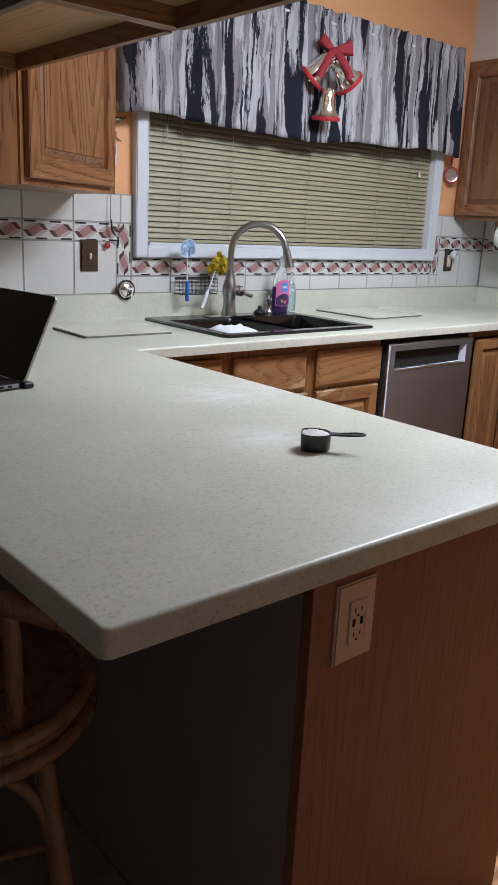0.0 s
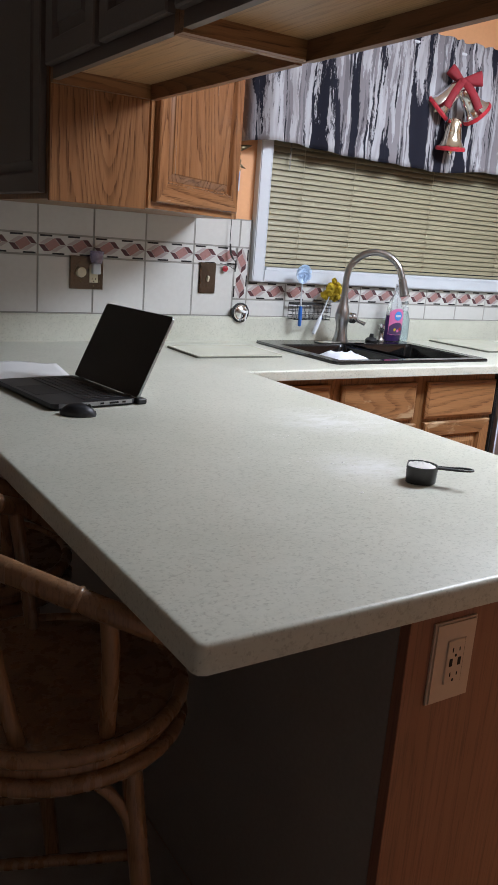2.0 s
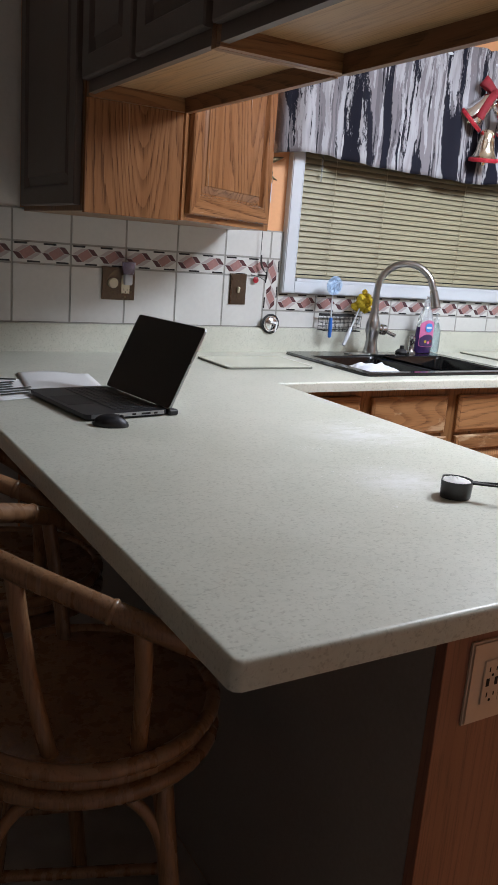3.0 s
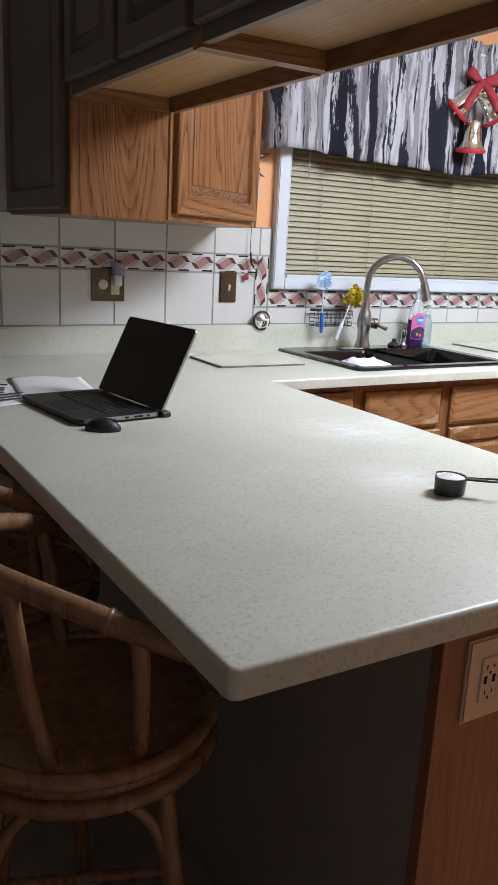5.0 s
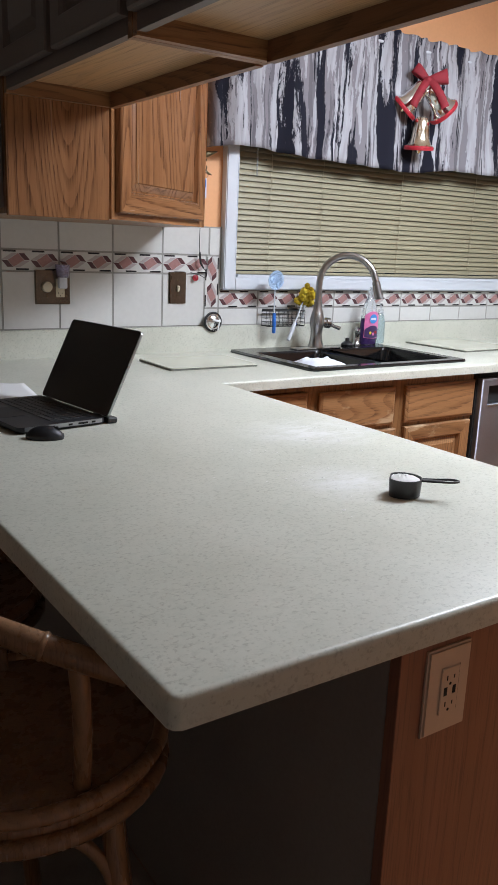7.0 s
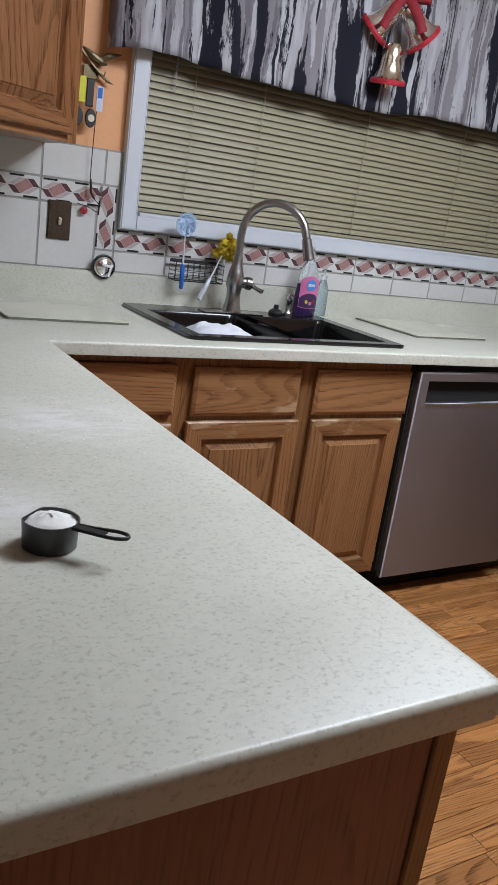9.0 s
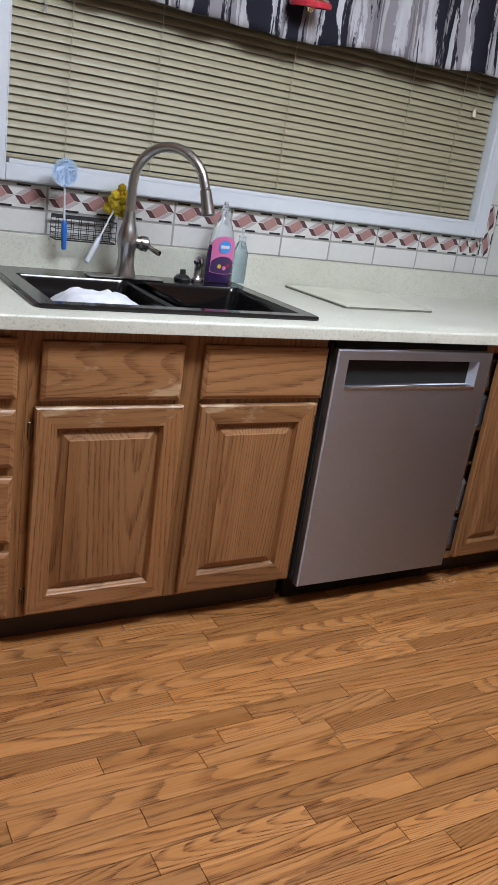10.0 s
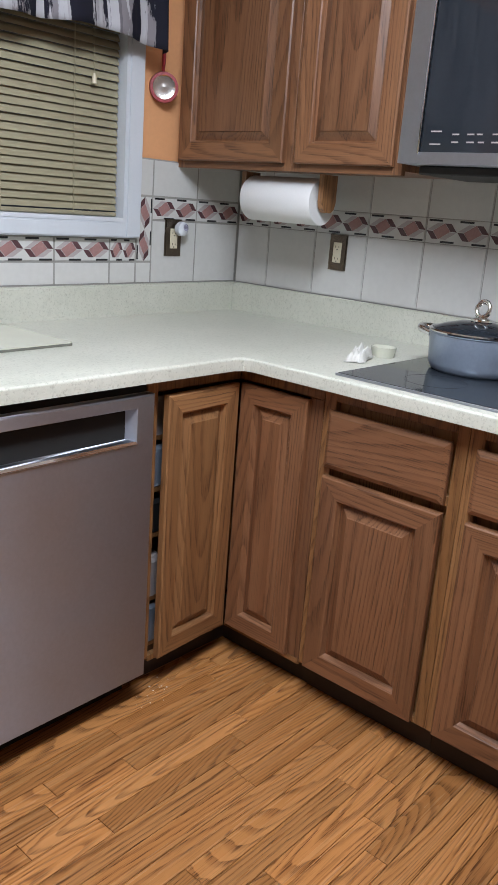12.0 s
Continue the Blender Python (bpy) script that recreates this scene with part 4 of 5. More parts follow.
c = thing("soap_dispenser", (3.235, 3.0, TOP + 0.011), "small nickel soap pump on the sink deck", "dispenser")
part("base", bm_lathe(bmesh.new(), ((0.021, 0), (0.021, 0.006), (0.014, 0.014), (0.012, 0.05), (0.015, 0.055), (0.015, 0.072), (0.006, 0.08), (0.0, 0.081)), 20), M_nickel, c, smooth=True)
part("nozzle", bm_tube(bmesh.new(), [(0, 0, 0.07), (-0.02, -0.025, 0.074), (-0.034, -0.044, 0.066)], [0.008, 0.0065, 0.005], 12), M_nickel, c, smooth=True)
c = thing("sink_stopper", (3.185, 3.005, TOP + 0.011), "dark round sink stopper on the deck", "stopper")
part("disc", bm_lathe(bmesh.new(), ((0.0, 0), (0.026, 0.0), (0.028, 0.006), (0.02, 0.016), (0.01, 0.02), (0.009, 0.034), (0.0, 0.036)), 22), M_blackmatt, c, smooth=True)

# dish soap
c = thing("dish_soap_bottle", (3.318, 3.018, TOP + 0.011), "dish soap bottle half full of purple liquid", "bottle")


def oval(levels, seg=28):
    return [[(rx * math.cos(a), ry * math.sin(a), z) for a in (2 * math.pi * k / seg for k in range(seg))] for rx, ry, z in levels]


part("liquid", (lambda b: (skin(b, oval(((0.001, 0.001, 0.002), (0.046, 0.024, 0.002), (0.0495, 0.027, 0.02), (0.0485, 0.0265, 0.08), (0.044, 0.0255, 0.118), (0.001, 0.001, 0.1185)))), b)[1])(bmesh.new()), M_purple, c, smooth=True)
part("shell", (lambda b: (skin(b, oval(((0.045, 0.024, 0.119), (0.041, 0.025, 0.15), (0.03, 0.022, 0.185), (0.018, 0.016, 0.205), (0.012, 0.012, 0.215), (0.001, 0.001, 0.2155)))), b)[1])(bmesh.new()), M_clear, c, smooth=True)
part("cap", bm_lathe(bmesh.new(), ((0.015, 0.214), (0.015, 0.235), (0.009, 0.24), (0.007, 0.258), (0.0, 0.259)), 18), M_clear, c, smooth=True)


def label_patch(parent, name, z0, z1, half, mat, rx=0.051, ry=0.0285, text=""):
    bm = bmesh.new()
    cols = []
    for k in range(13):
        u = (k / 12 - 0.5) * 2
        a = -math.pi / 2 + u * half
        cols.append([bm.verts.new((rx * math.cos(a), ry * math.sin(a), zz)) for zz in (z0 + 0.004 * u * u, z1 - 0.02 * u * u)])
    for a, b in zip(cols, cols[1:]):
        bm.faces.new((a[0], b[0], b[1], a[1]))
    return part(name, bm, mat, parent, text)


lab = label_patch(c, "label", 0.03, 0.152, 0.95, M_magenta, text="pink and purple printed label")
label_patch(lab, "band", 0.032, 0.088, 0.9, M_navy, 0.0515, 0.0292)
bm = bmesh.new()
bmesh.ops.create_circle(bm, cap_ends=True, radius=0.021, segments=22, matrix=Matrix.Translation((0, -0.0296, 0.118)) @ Matrix.Rotation(radians(90), 4, "X"))
part("emblem", bm, M_logo, lab, "plain blue round emblem")
part("emblem_bar", box_bm(-0.015, 0.015, -0.0304, -0.0297, 0.113, 0.123), M_white, lab)
for x, zz, m in ((-0.014, 0.055, M_yellow), (0.004, 0.05, M_magenta), (0.017, 0.058, M_red)):
    bm = bmesh.new()
    bmesh.ops.create_circle(bm, cap_ends=True, radius=0.007, segments=12, matrix=Matrix.Translation((x, -0.0298, zz)) @ Matrix.Rotation(radians(90), 4, "X"))
    part("fruit_mark", bm, m, lab)
c = thing("spray_bottle", (3.402, 3.035, TOP + 0.011), "clear blue plastic pump bottle, nearly empty", "bottle")
part("body", (lambda b: (skin(b, oval(((0.001, 0.001, 0.001), (0.026, 0.02, 0.001), (0.028, 0.022, 0.02), (0.027, 0.021, 0.1), (0.016, 0.014, 0.13), (0.011, 0.011, 0.138), (0.001, 0.001, 0.139)), 22)), b)[1])(bmesh.new()), M_aqua, c, smooth=True)
part("pump", bm_lathe(bmesh.new(), ((0.013, 0.138), (0.013, 0.155), (0.005, 0.158), (0.005, 0.178), (0.009, 0.182), (0.0, 0.186)), 16), M_clear, c, smooth=True)

# wire caddy with brushes
c = thing("sink_caddy", (2.772, 3.035, 1.016), "black wire sink caddy fixed to the backsplash", "caddy")
cx, cy = 0.188, 0.055
for zz in (0.0, 0.016, 0.032, 0.05, 0.064):
    r = 0.0022 if zz in (0.0, 0.064) else 0.0012
    part("wire", bm_tube(bmesh.new(), [(0, 0, zz), (cx, 0, zz), (cx, cy, zz), (0, cy, zz)], r, 6, closed=True), M_blackmatt, c)
for k in range(9):
    x = cx * k / 8
    part("wire", bm_tube(bmesh.new(), [(x, 0, 0.064), (x, 0, 0), (x, cy, 0), (x, cy, 0.064)], 0.0011, 5), M_blackmatt, c)
part("back_band", box_bm(0.0, cx, cy - 0.002, cy, 0.058, 0.07, 0.0008), M_blackmatt, c)


def brush(place, m, head, handle, grip, label):
    c = thing("dish_brush", place, label, "brush", "brushes in the caddy")
    c.matrix_basis = pose(*place) @ m
    part("handle", bm_tube(bmesh.new(), [(0, 0, 0), (0, 0, 0.06), (0, 0.002, 0.12), (0, 0, 0.2)], [0.006, 0.005, 0.0045, 0.005], 10), handle, c, smooth=True)
    part("grip", bm_tube(bmesh.new(), [(0, 0, -0.135), (0, 0, -0.13), (0, 0, -0.05), (0, 0, 0.0), (0, 0, 0.006)], [0.006, 0.0125, 0.0145, 0.012, 0.007], 12), grip, c, smooth=True)
    return c


b = brush((2.796, 3.034, 1.07), pose(0, 0, 0, 4, -4.0, 0) @ Matrix.Scale(0.62, 4), None, M_white, M_blue, "dish brush with pale blue round head and blue grip")
bm = bmesh.new()
rng = random.Random(4)
for k in range(150):
    a, r = rng.random() * 6.283, math.sqrt(rng.random()) * 0.052
    tipx, tipz = r * math.cos(a) * 1.12, r * math.sin(a) * 1.12
    bm_tube(bm, [(r * math.cos(a) * 0.9, 0.0, 0.225 + r * math.sin(a) * 0.9), (tipx, -0.022, 0.225 + tipz)], 0.0016, 4)
for k in range(46):
    a = k / 46 * 6.283
    bm_tube(bm, [(0.044 * math.cos(a), -0.008, 0.225 + 0.044 * math.sin(a)), (0.064 * math.cos(a), -0.014, 0.225 + 0.064 * math.sin(a))], 0.0034, 4)
part("bristles", bm, M_paleblue, b, "pale blue stiff bristles")
part("head", bm_lathe(bmesh.new(), ((0.0, -0.006), (0.05, -0.006), (0.053, 0.0), (0.05, 0.006), (0.0, 0.008)), 22), M_paleblue, b, smooth=True, at=pose(0, 0.0, 0.225, 90, 0, 0))
b = brush((2.905, 3.03, 1.03), pose(0, 0, 0, -4, 26, 0) @ Matrix.Scale(0.62, 4), None, M_white, M_white, "white dish brush with a blue stripe, leaning")
part("stripe", bm_tube(bmesh.new(), [(0.004, -0.007, -0.08), (0.004, -0.0085, 0.0)], 0.004, 8), M_blue, b)
c = thing("yellow_scrubber", (2.965, 3.045, 1.14), "fluffy yellow sponge scrubber propped in the caddy", "scrubber")
bm = bmesh.new()
rng = random.Random(8)
for k in range(46):
    v = Vector((rng.gauss(0, 1), rng.gauss(0, 1), rng.gauss(0, 1))).normalized() * (0.02 + 0.026 * rng.random())
    bmesh.ops.create_icosphere(bm, subdivisions=1, radius=0.011 + 0.006 * rng.random(), matrix=Matrix.Translation((v.x, v.y * 0.7, v.z)))
part("sponge", bm, M_yellow, c)
part("stem", bm_tube(bmesh.new(), [(0, 0, -0.02), (-0.015, -0.005, -0.09)], 0.005, 8), M_white, c)

# suction stopper hook on the tile
c = thing("suction_hook", (2.529, 3.092, 1.035), "chrome round suction hook with a white paper strip", "hook")
part("cup", bm_lathe(bmesh.new(), ((0.036, -0.003), (0.037, 0.004), (0.033, 0.012), (0.03, 0.013), (0.026, 0.01), (0.016, 0.016), (0.0, 0.02)), 28), M_chrome, c, smooth=True, at=pose(0, 0, 0, 90, 0, 0))
part("ring", bm_lathe(bmesh.new(), ((0.038, -0.003), (0.041, 0.0), (0.041, 0.006), (0.037, 0.007)), 28), M_blackmatt, c, smooth=True, at=pose(0, 0, 0, 90, 0, 0))
bm = bmesh.new()
bm_box(bm, -0.002, 0.035, -0.024, -0.0225, -0.004, 0.004)
bm_box(bm, 0.028, 0.034, -0.0245, -0.023, -0.035, 0.008)
part("paper_strip", bm, M_paper, c, at=pose(-0.01, 0, 0.01, 0, 12, 0))

# boards on the counter
for x0, x1, y0, y1, t in ((2.112, 2.472, 2.672, 2.93, -1.0), (3.635, 4.02, 2.712, 3.085, 2.0)):
    c = thing("cutting_board", (x0, y0, TOP + 0.0005), "cream glass cutting board with grey rubber edge", "board", "cutting boards", turn=t)
    w, d = x1 - x0, y1 - y0
    part("edge", (lambda b: (skin(b, lofted(((0, w, 0, d, 0.012, 0.0), (0, w, 0, d, 0.012, 0.006)))), b)[1])(bmesh.new()), M_rubber, c)
    part("plate", (lambda b: (skin(b, lofted(((0.001, w - 0.001, 0.001, d - 0.001, 0.012, 0.0062), (0.001, w - 0.001, 0.001, d - 0.001, 0.012, 0.009)))), b)[1])(bmesh.new()), M_board, c)


# ---- wall plates ----
def plate(name, m, w, h, mat, label, category):
    c = thing(name, (0, 0, 0), label, category)
    c.matrix_basis = m
    bm = box_bm(0, w, -0.006, 0, 0, h)
    bmesh.ops.bevel(bm, geom=[e for e in bm.edges if all(v.co.y < -0.005 for v in e.verts)], offset=0.003, segments=2, affect="EDGES")
    part("plate", bm, mat, c)
    return c


def screw(c, x, z, mat):
    part("screw", bm_lathe(bmesh.new(), ((0.0035, 0.0), (0.0032, 0.0012), (0.0, 0.0015)), 10), mat, c, at=pose(x, -0.006, z, 90, 0, 0))


def receptacle(c, x, z, mat, tall=0.066):
    r = part("receptacle", bevelled(box_bm(x - 0.0165, x + 0.0165, -0.0085, -0.0055, z - tall / 2, z + tall / 2), 0.0012), mat, c)
    for dz in (-0.019, 0.019):
        for dx, hh in ((-0.0065, 0.007), (0.0065, 0.0055)):
            part("slot", box_bm(x + dx - 0.0011, x + dx + 0.0011, -0.0088, -0.0086, z + dz - hh / 2, z + dz + hh / 2), M_dark, r)
        part("ground_slot", bm_lathe(bmesh.new(), ((0.0024, 0), (0.0, 0.0004)), 10), M_dark, r, at=pose(x, -0.0086, z + dz - 0.009, 90, 0, 0))
    return r


TY = 3.112
c = plate("light_switch", pose(2.335, TY, 1.108), 0.076, 0.122, M_bronze, "dark bronze light switch plate on the tiles", "switch")
part("toggle", bevelled(box_bm(-0.0045, 0.0045, -0.012, 0, -0.011, 0.011), 0.0015), M_cream, c, at=pose(0.038, -0.005, 0.061, 20, 0, 0))
screw(c, 0.038, 0.031, M_brass), screw(c, 0.038, 0.091, M_brass)
c = plate("dimmer_and_outlet", pose(1.797, TY, 1.108), 0.13, 0.12, M_bronze, "bronze double plate with dimmer knob and outlet", "outlet")
part("dimmer_knob", bm_lathe(bmesh.new(), ((0.019, 0), (0.019, 0.008), (0.017, 0.012), (0.0, 0.0125)), 24), M_cream, c, smooth=True, at=pose(0.042, -0.006, 0.062, 90, 0, 0))
receptacle(c, 0.092, 0.058, M_cream)
for x, zz in ((0.042, 0.095), (0.042, 0.028), (0.092, 0.012), (0.115, 0.03)):
    screw(c, x, zz, M_brass)
c = thing("night_light", (1.892, TY - 0.012, 1.19), "white plug-in night light with a violet shade", "lamp")
part("body", bevelled(box_bm(-0.016, 0.016, -0.022, 0.0, -0.025, 0.015), 0.005, 2), M_white, c, smooth=True)
part("shade", bm_lathe(bmesh.new(), ((0.02, 0.0), (0.024, 0.02), (0.026, 0.045), (0.023, 0.045), (0.019, 0.004)), 18), M_amber, c, "pale violet scalloped shade", True, at=pose(0, -0.014, 0.014))
c = plate("wall_outlet", pose(4.668, TY, 1.108), 0.074, 0.122, M_bronze, "bronze outlet plate with a white plug-in freshener", "outlet")
receptacle(c, 0.037, 0.058, M_cream)
c2 = thing("air_freshener", (4.718, TY - 0.012, 1.2), "white and blue plug-in air freshener", "freshener")
part("body", bm_lathe(bmesh.new(), ((0.0, 0.0), (0.018, 0.002), (0.024, 0.012), (0.023, 0.028), (0.014, 0.034), (0.0, 0.035)), 18), M_white, c2, smooth=True, at=pose(0, 0, 0, 90, 0, 0))
part("insert", bm_lathe(bmesh.new(), ((0.009, 0.03), (0.011, 0.036), (0.0, 0.038)), 14), M_amber, c2, at=pose(0.003, 0, 0.006, 90, 0, 0))
c = plate("wall_outlet", pose(5.029, 2.682, 1.106, 0, 0, -90), 0.07, 0.116, M_bronze, "bronze outlet plate on the tiles by the cooktop", "outlet")
receptacle(c, 0.035, 0.058, M_cream)
c = plate("peninsula_outlet", pose(1.547, 0.9295, 0.721), 0.080, 0.124, M_ivory, "almond outlet plate with two charging sockets", "outlet")
receptacle(c, 0.041, 0.062, M_ivory, 0.067)
for dx in (-0.008, 0.008):
    part("usb_slot", box_bm(0.041 + dx - 0.003, 0.041 + dx + 0.003, -0.0089, -0.0086, 0.056, 0.068), M_dark, c)
part("outline", box_bm(0.0585, 0.0592, -0.0065, -0.0058, 0.028, 0.096), M_dark, c)

# ---- key hook and cord on the apricot wall ----
c = thing("bird_key_hook", (2.44, 3.118, 1.65), "aged brass bird-shaped key hook on the wall", "hook")
for pts, rad in ((((-0.03, -0.012, 0.045), (0.0, -0.018, 0.025), (0.03, -0.016, 0.012), (0.05, -0.012, 0.008)), [0.003, 0.012, 0.011, 0.003]),
                 (((0.02, -0.014, 0.012), (0.05, -0.02, 0.03), (0.092, -0.022, 0.043)), [0.004, 0.011, 0.0015]),
                 (((-0.04, -0.01, 0.04), (0.01, -0.012, -0.005), (0.05, -0.014, -0.035), (0.075, -0.014, -0.045)), [0.003, 0.004, 0.006, 0.001])):
    part("bird_limb", bm_tube(bmesh.new(), curve_points(pts, 5), [rad[min(len(rad) - 1, int(k / 5))] * (1 - (k / 5) % 1) + rad[min(len(rad) - 1, int(k / 5) + 1)] * ((k / 5) % 1) for k in range(5 * (len(pts) - 1) + 1)], 8), M_brass, c, smooth=True)
part("hook", bm_tube(bmesh.new(), curve_points([(0.03, -0.012, -0.02), (0.035, -0.03, -0.035), (0.04, -0.032, -0.02), (0.045, -0.02, -0.015)], 5), 0.0022, 8), M_brass, c)
part("back_plate", box_bm(-0.02, 0.03, -0.004, 0.0, -0.04, 0.0, 0.001), M_brass, c)
c = thing("key_bunch", (2.435, 3.085, 1.61), "bunch of keys with yellow and blue tags", "keys")
part("key_ring", bm_tube(bmesh.new(), [(0.018 * math.cos(a), 0, 0.018 * math.sin(a)) for a in (k / 16 * 6.283 for k in range(16))], 0.0012, 6, closed=True), M_chrome, c, at=pose(0.03, 0, -0.01))
part("yellow_tag", bevelled(box_bm(-0.04, -0.014, -0.004, 0.0, -0.075, 0.0), 0.001), plain("neon_yellow_tag", (0.6, 0.62, 0.03), 0.4), c)
part("black_holder", bevelled(box_bm(-0.012, 0.012, -0.006, 0.0, -0.085, -0.005), 0.002), M_blackmatt, c)
part("blue_tag", bevelled(box_bm(0.022, 0.044, -0.004, 0.0, -0.095, -0.02), 0.001), plain("pale_tag", (0.5, 0.55, 0.68), 0.4), c)
part("blue_mark", box_bm(0.026, 0.04, -0.0052, -0.0041, -0.055, -0.025), M_blue, c)
for x in (-0.035, 0.008):
    f = part("car_fob", bm_lathe(bmesh.new(), ((0.0, -0.006), (0.02, -0.005), (0.022, 0.0), (0.02, 0.005), (0.0, 0.006)), 18), M_blackmatt, c, smooth=True, at=pose(x, -0.002, -0.118, 90, 0, 0) @ Matrix.Diagonal((0.85, 1.3, 1, 1)))
part("fob_mark", bm_lathe(bmesh.new(), ((0.011, 0.0), (0.0, 0.0006)), 14), M_cream, c, at=pose(0.008, -0.0085, -0.118, 90, 0, 0))
c = thing("lanyard", (2.463, 3.1, 1.24), "thin black cord with a red bead", "cord")
part("cord", bm_tube(bmesh.new(), curve_points([(0.002, -0.01, 0.33), (0.0, -0.004, 0.2), (0.0, -0.002, 0.06), (0.008, -0.004, 0.02), (0.034, -0.004, -0.006), (0.03, -0.005, -0.03), (0.0, -0.004, -0.018), (-0.04, -0.004, -0.01)], 6), 0.0014, 6), M_blackmatt, c)
part("clasp", bm_tube(bmesh.new(), [(0.0, -0.006, 0.07), (0.004, -0.006, 0.03), (0.018, -0.006, 0.01)], [0.003, 0.0045, 0.003], 8), M_blackmatt, c)
part("bead", bm_lathe(bmesh.new(), ((0.0, -0.003), (0.012, -0.002), (0.013, 0.003), (0.0, 0.006)), 16), M_red, c, smooth=True, at=pose(-0.013, 0.003, -0.03, 90, 0, 0))

# little pan hung at the window's right
c = thing("ornamental_pan", (4.628, 3.1, 1.63), "small red-rimmed silver pan hung by its handle", "pan")
part("rim", bm_lathe(bmesh.new(), ((0.036, 0.012), (0.045, 0.012), (0.047, 0.002), (0.04, -0.012), (0.0, -0.013)), 26), M_red, c, smooth=True, at=pose(0, 0, 0, 90, 0, -35))
part("face", bm_lathe(bmesh.new(), ((0.036, 0.011), (0.03, 0.009), (0.0, 0.012)), 26), M_silver, c, smooth=True, at=pose(0, 0, 0, 90, 0, -35))
part("handle", bm_tube(bmesh.new(), [(-0.004, 0, 0.042), (-0.005, -0.002, 0.08), (-0.006, -0.004, 0.16)], [0.004, 0.0065, 0.006], 10), M_red, c, smooth=True)

# ---- laptop, mouse and papers ----
lx = Vector((1.584, 2.016)) - Vector((1.541, 2.339))
ang = math.degrees(math.atan2(lx.y, lx.x))
c = thing("laptop", (1.541, 2.335, TOP + 0.0005), "open dark grey laptop, screen off", "laptop", turn=ang)
W, D = 0.330, 0.222
base = part("base", (lambda b: (skin(b, lofted(((0.004, W - 0.004, -D + 0.004, -0.004, 0.012, 0.002), (0, W, -D, 0, 0.014, 0.006), (0, W, -D, 0, 0.014, 0.016)))), b)[1])(bmesh.new()), M_lap, c)
part("side_strip", box_bm(W - 0.0005, W + 0.0008, -D + 0.015, -0.012, 0.006, 0.0155), M_lapedge, base, "pale metal edge with ports")
for y0, y1 in ((-0.17, -0.135), (-0.10, -0.09), (-0.075, -0.05), (-0.04, -0.03)):
    part("port", box_bm(W + 0.0006, W + 0.0012, y0, y1, 0.008, 0.0125), M_dark, base)
part("touchpad", box_bm(0.105, 0.215, -D + 0.012, -D + 0.082, 0.0161, 0.0166), M_key, base)
key_mesh = finish("key", bevelled(box_bm(0, 0.0165, 0, 0.0155, 0, 0.0016), 0.0005), M_key)
for row in range(6):
    for col in range(15):
        k = new("key", key_mesh)
        k.parent = base
        k.matrix_basis = pose(0.018 + col * 0.0192, -0.038 - row * 0.0185, 0.0161)
lid = part("screen_lid", (lambda b: (skin(b, [[(x, y, zz) for x, zz in rounded_rect(0, W, 0, 0.221, 0.01)] for y in (0.0, 0.006)]), b.faces.new([v for v in b.verts][:24][::-1]), b)[2])(bmesh.new()), M_lapedge, c, "slim lid with pale edge", at=pose(0, 0.002, 0.016, -26, 0, 0))
part("screen", (lambda b: (skin(b, [[(x, y, zz) for x, zz in rounded_rect(0.0015, W - 0.0015, 0.0015, 0.2195, 0.009)] for y in (-0.0002, -0.0008)]), b)[1])(bmesh.new()), M_screen, lid, "switched-off black screen")
for x in (0.03, W - 0.06):
    part("hinge", bm_tube(bmesh.new(), [(x, 0.004, 0.014), (x + 0.03, 0.004, 0.014)], 0.005, 10), M_lap, c)
part("stand_foot", bevelled(box_bm(W - 0.06, W + 0.003, 0.004, 0.03, 0.0, 0.014), 0.003), M_blackmatt, c, at=pose(0, 0, 0, 0, 0, 0))

c = thing("computer_mouse", (1.408, 1.932, TOP + 0.0005), "black and grey computer mouse", "mouse", turn=-30)
c.scale = (0.82, 0.82, 0.9)
bm = bmesh.new()
bmesh.ops.create_uvsphere(bm, u_segments=24, v_segments=14, radius=1.0, matrix=Matrix.Diagonal((0.05, 0.03, 0.032, 1)))
bmesh.ops.delete(bm, geom=[v for v in bm.verts if v.co.z < -0.001], context="VERTS")
part("shell", bm, M_lap, c, smooth=True)
part("skirt", (lambda b: (skin(b, oval(((0.05, 0.031, 0.0), (0.051, 0.032, 0.006), (0.049, 0.0295, 0.011)), 24), False), b)[1])(bmesh.new()), M_blackmatt, c, smooth=True)
part("wheel", bm_tube(bmesh.new(), [(0.03, -0.004, 0.023), (0.03, 0.004, 0.023)], 0.007, 12), M_blackmatt, c)


def sheet(place, w, d, turn, label, lift):
    bm = bmesh.new()
    g = [[bm.verts.new((w * i / 12, d * j / 12, 0.0012 + lift * max(0, math.sin(math.pi * min(1, 1.25 * i / 12))) * (0.4 + 0.6 * j / 12))) for j in range(13)] for i in range(13)]
    for a, b in zip(g, g[1:]):
        for j in range(12):
            bm.faces.new((a[j], b[j], b[j + 1], a[j + 1]))
    c = thing("paper_sheet", place, label, "paper", "papers", turn=turn)
    ob = part("page", bm, M_paper, c, smooth=True)
    ob.modifiers.new("thickness", "SOLIDIFY").thickness = 0.0006
    return c


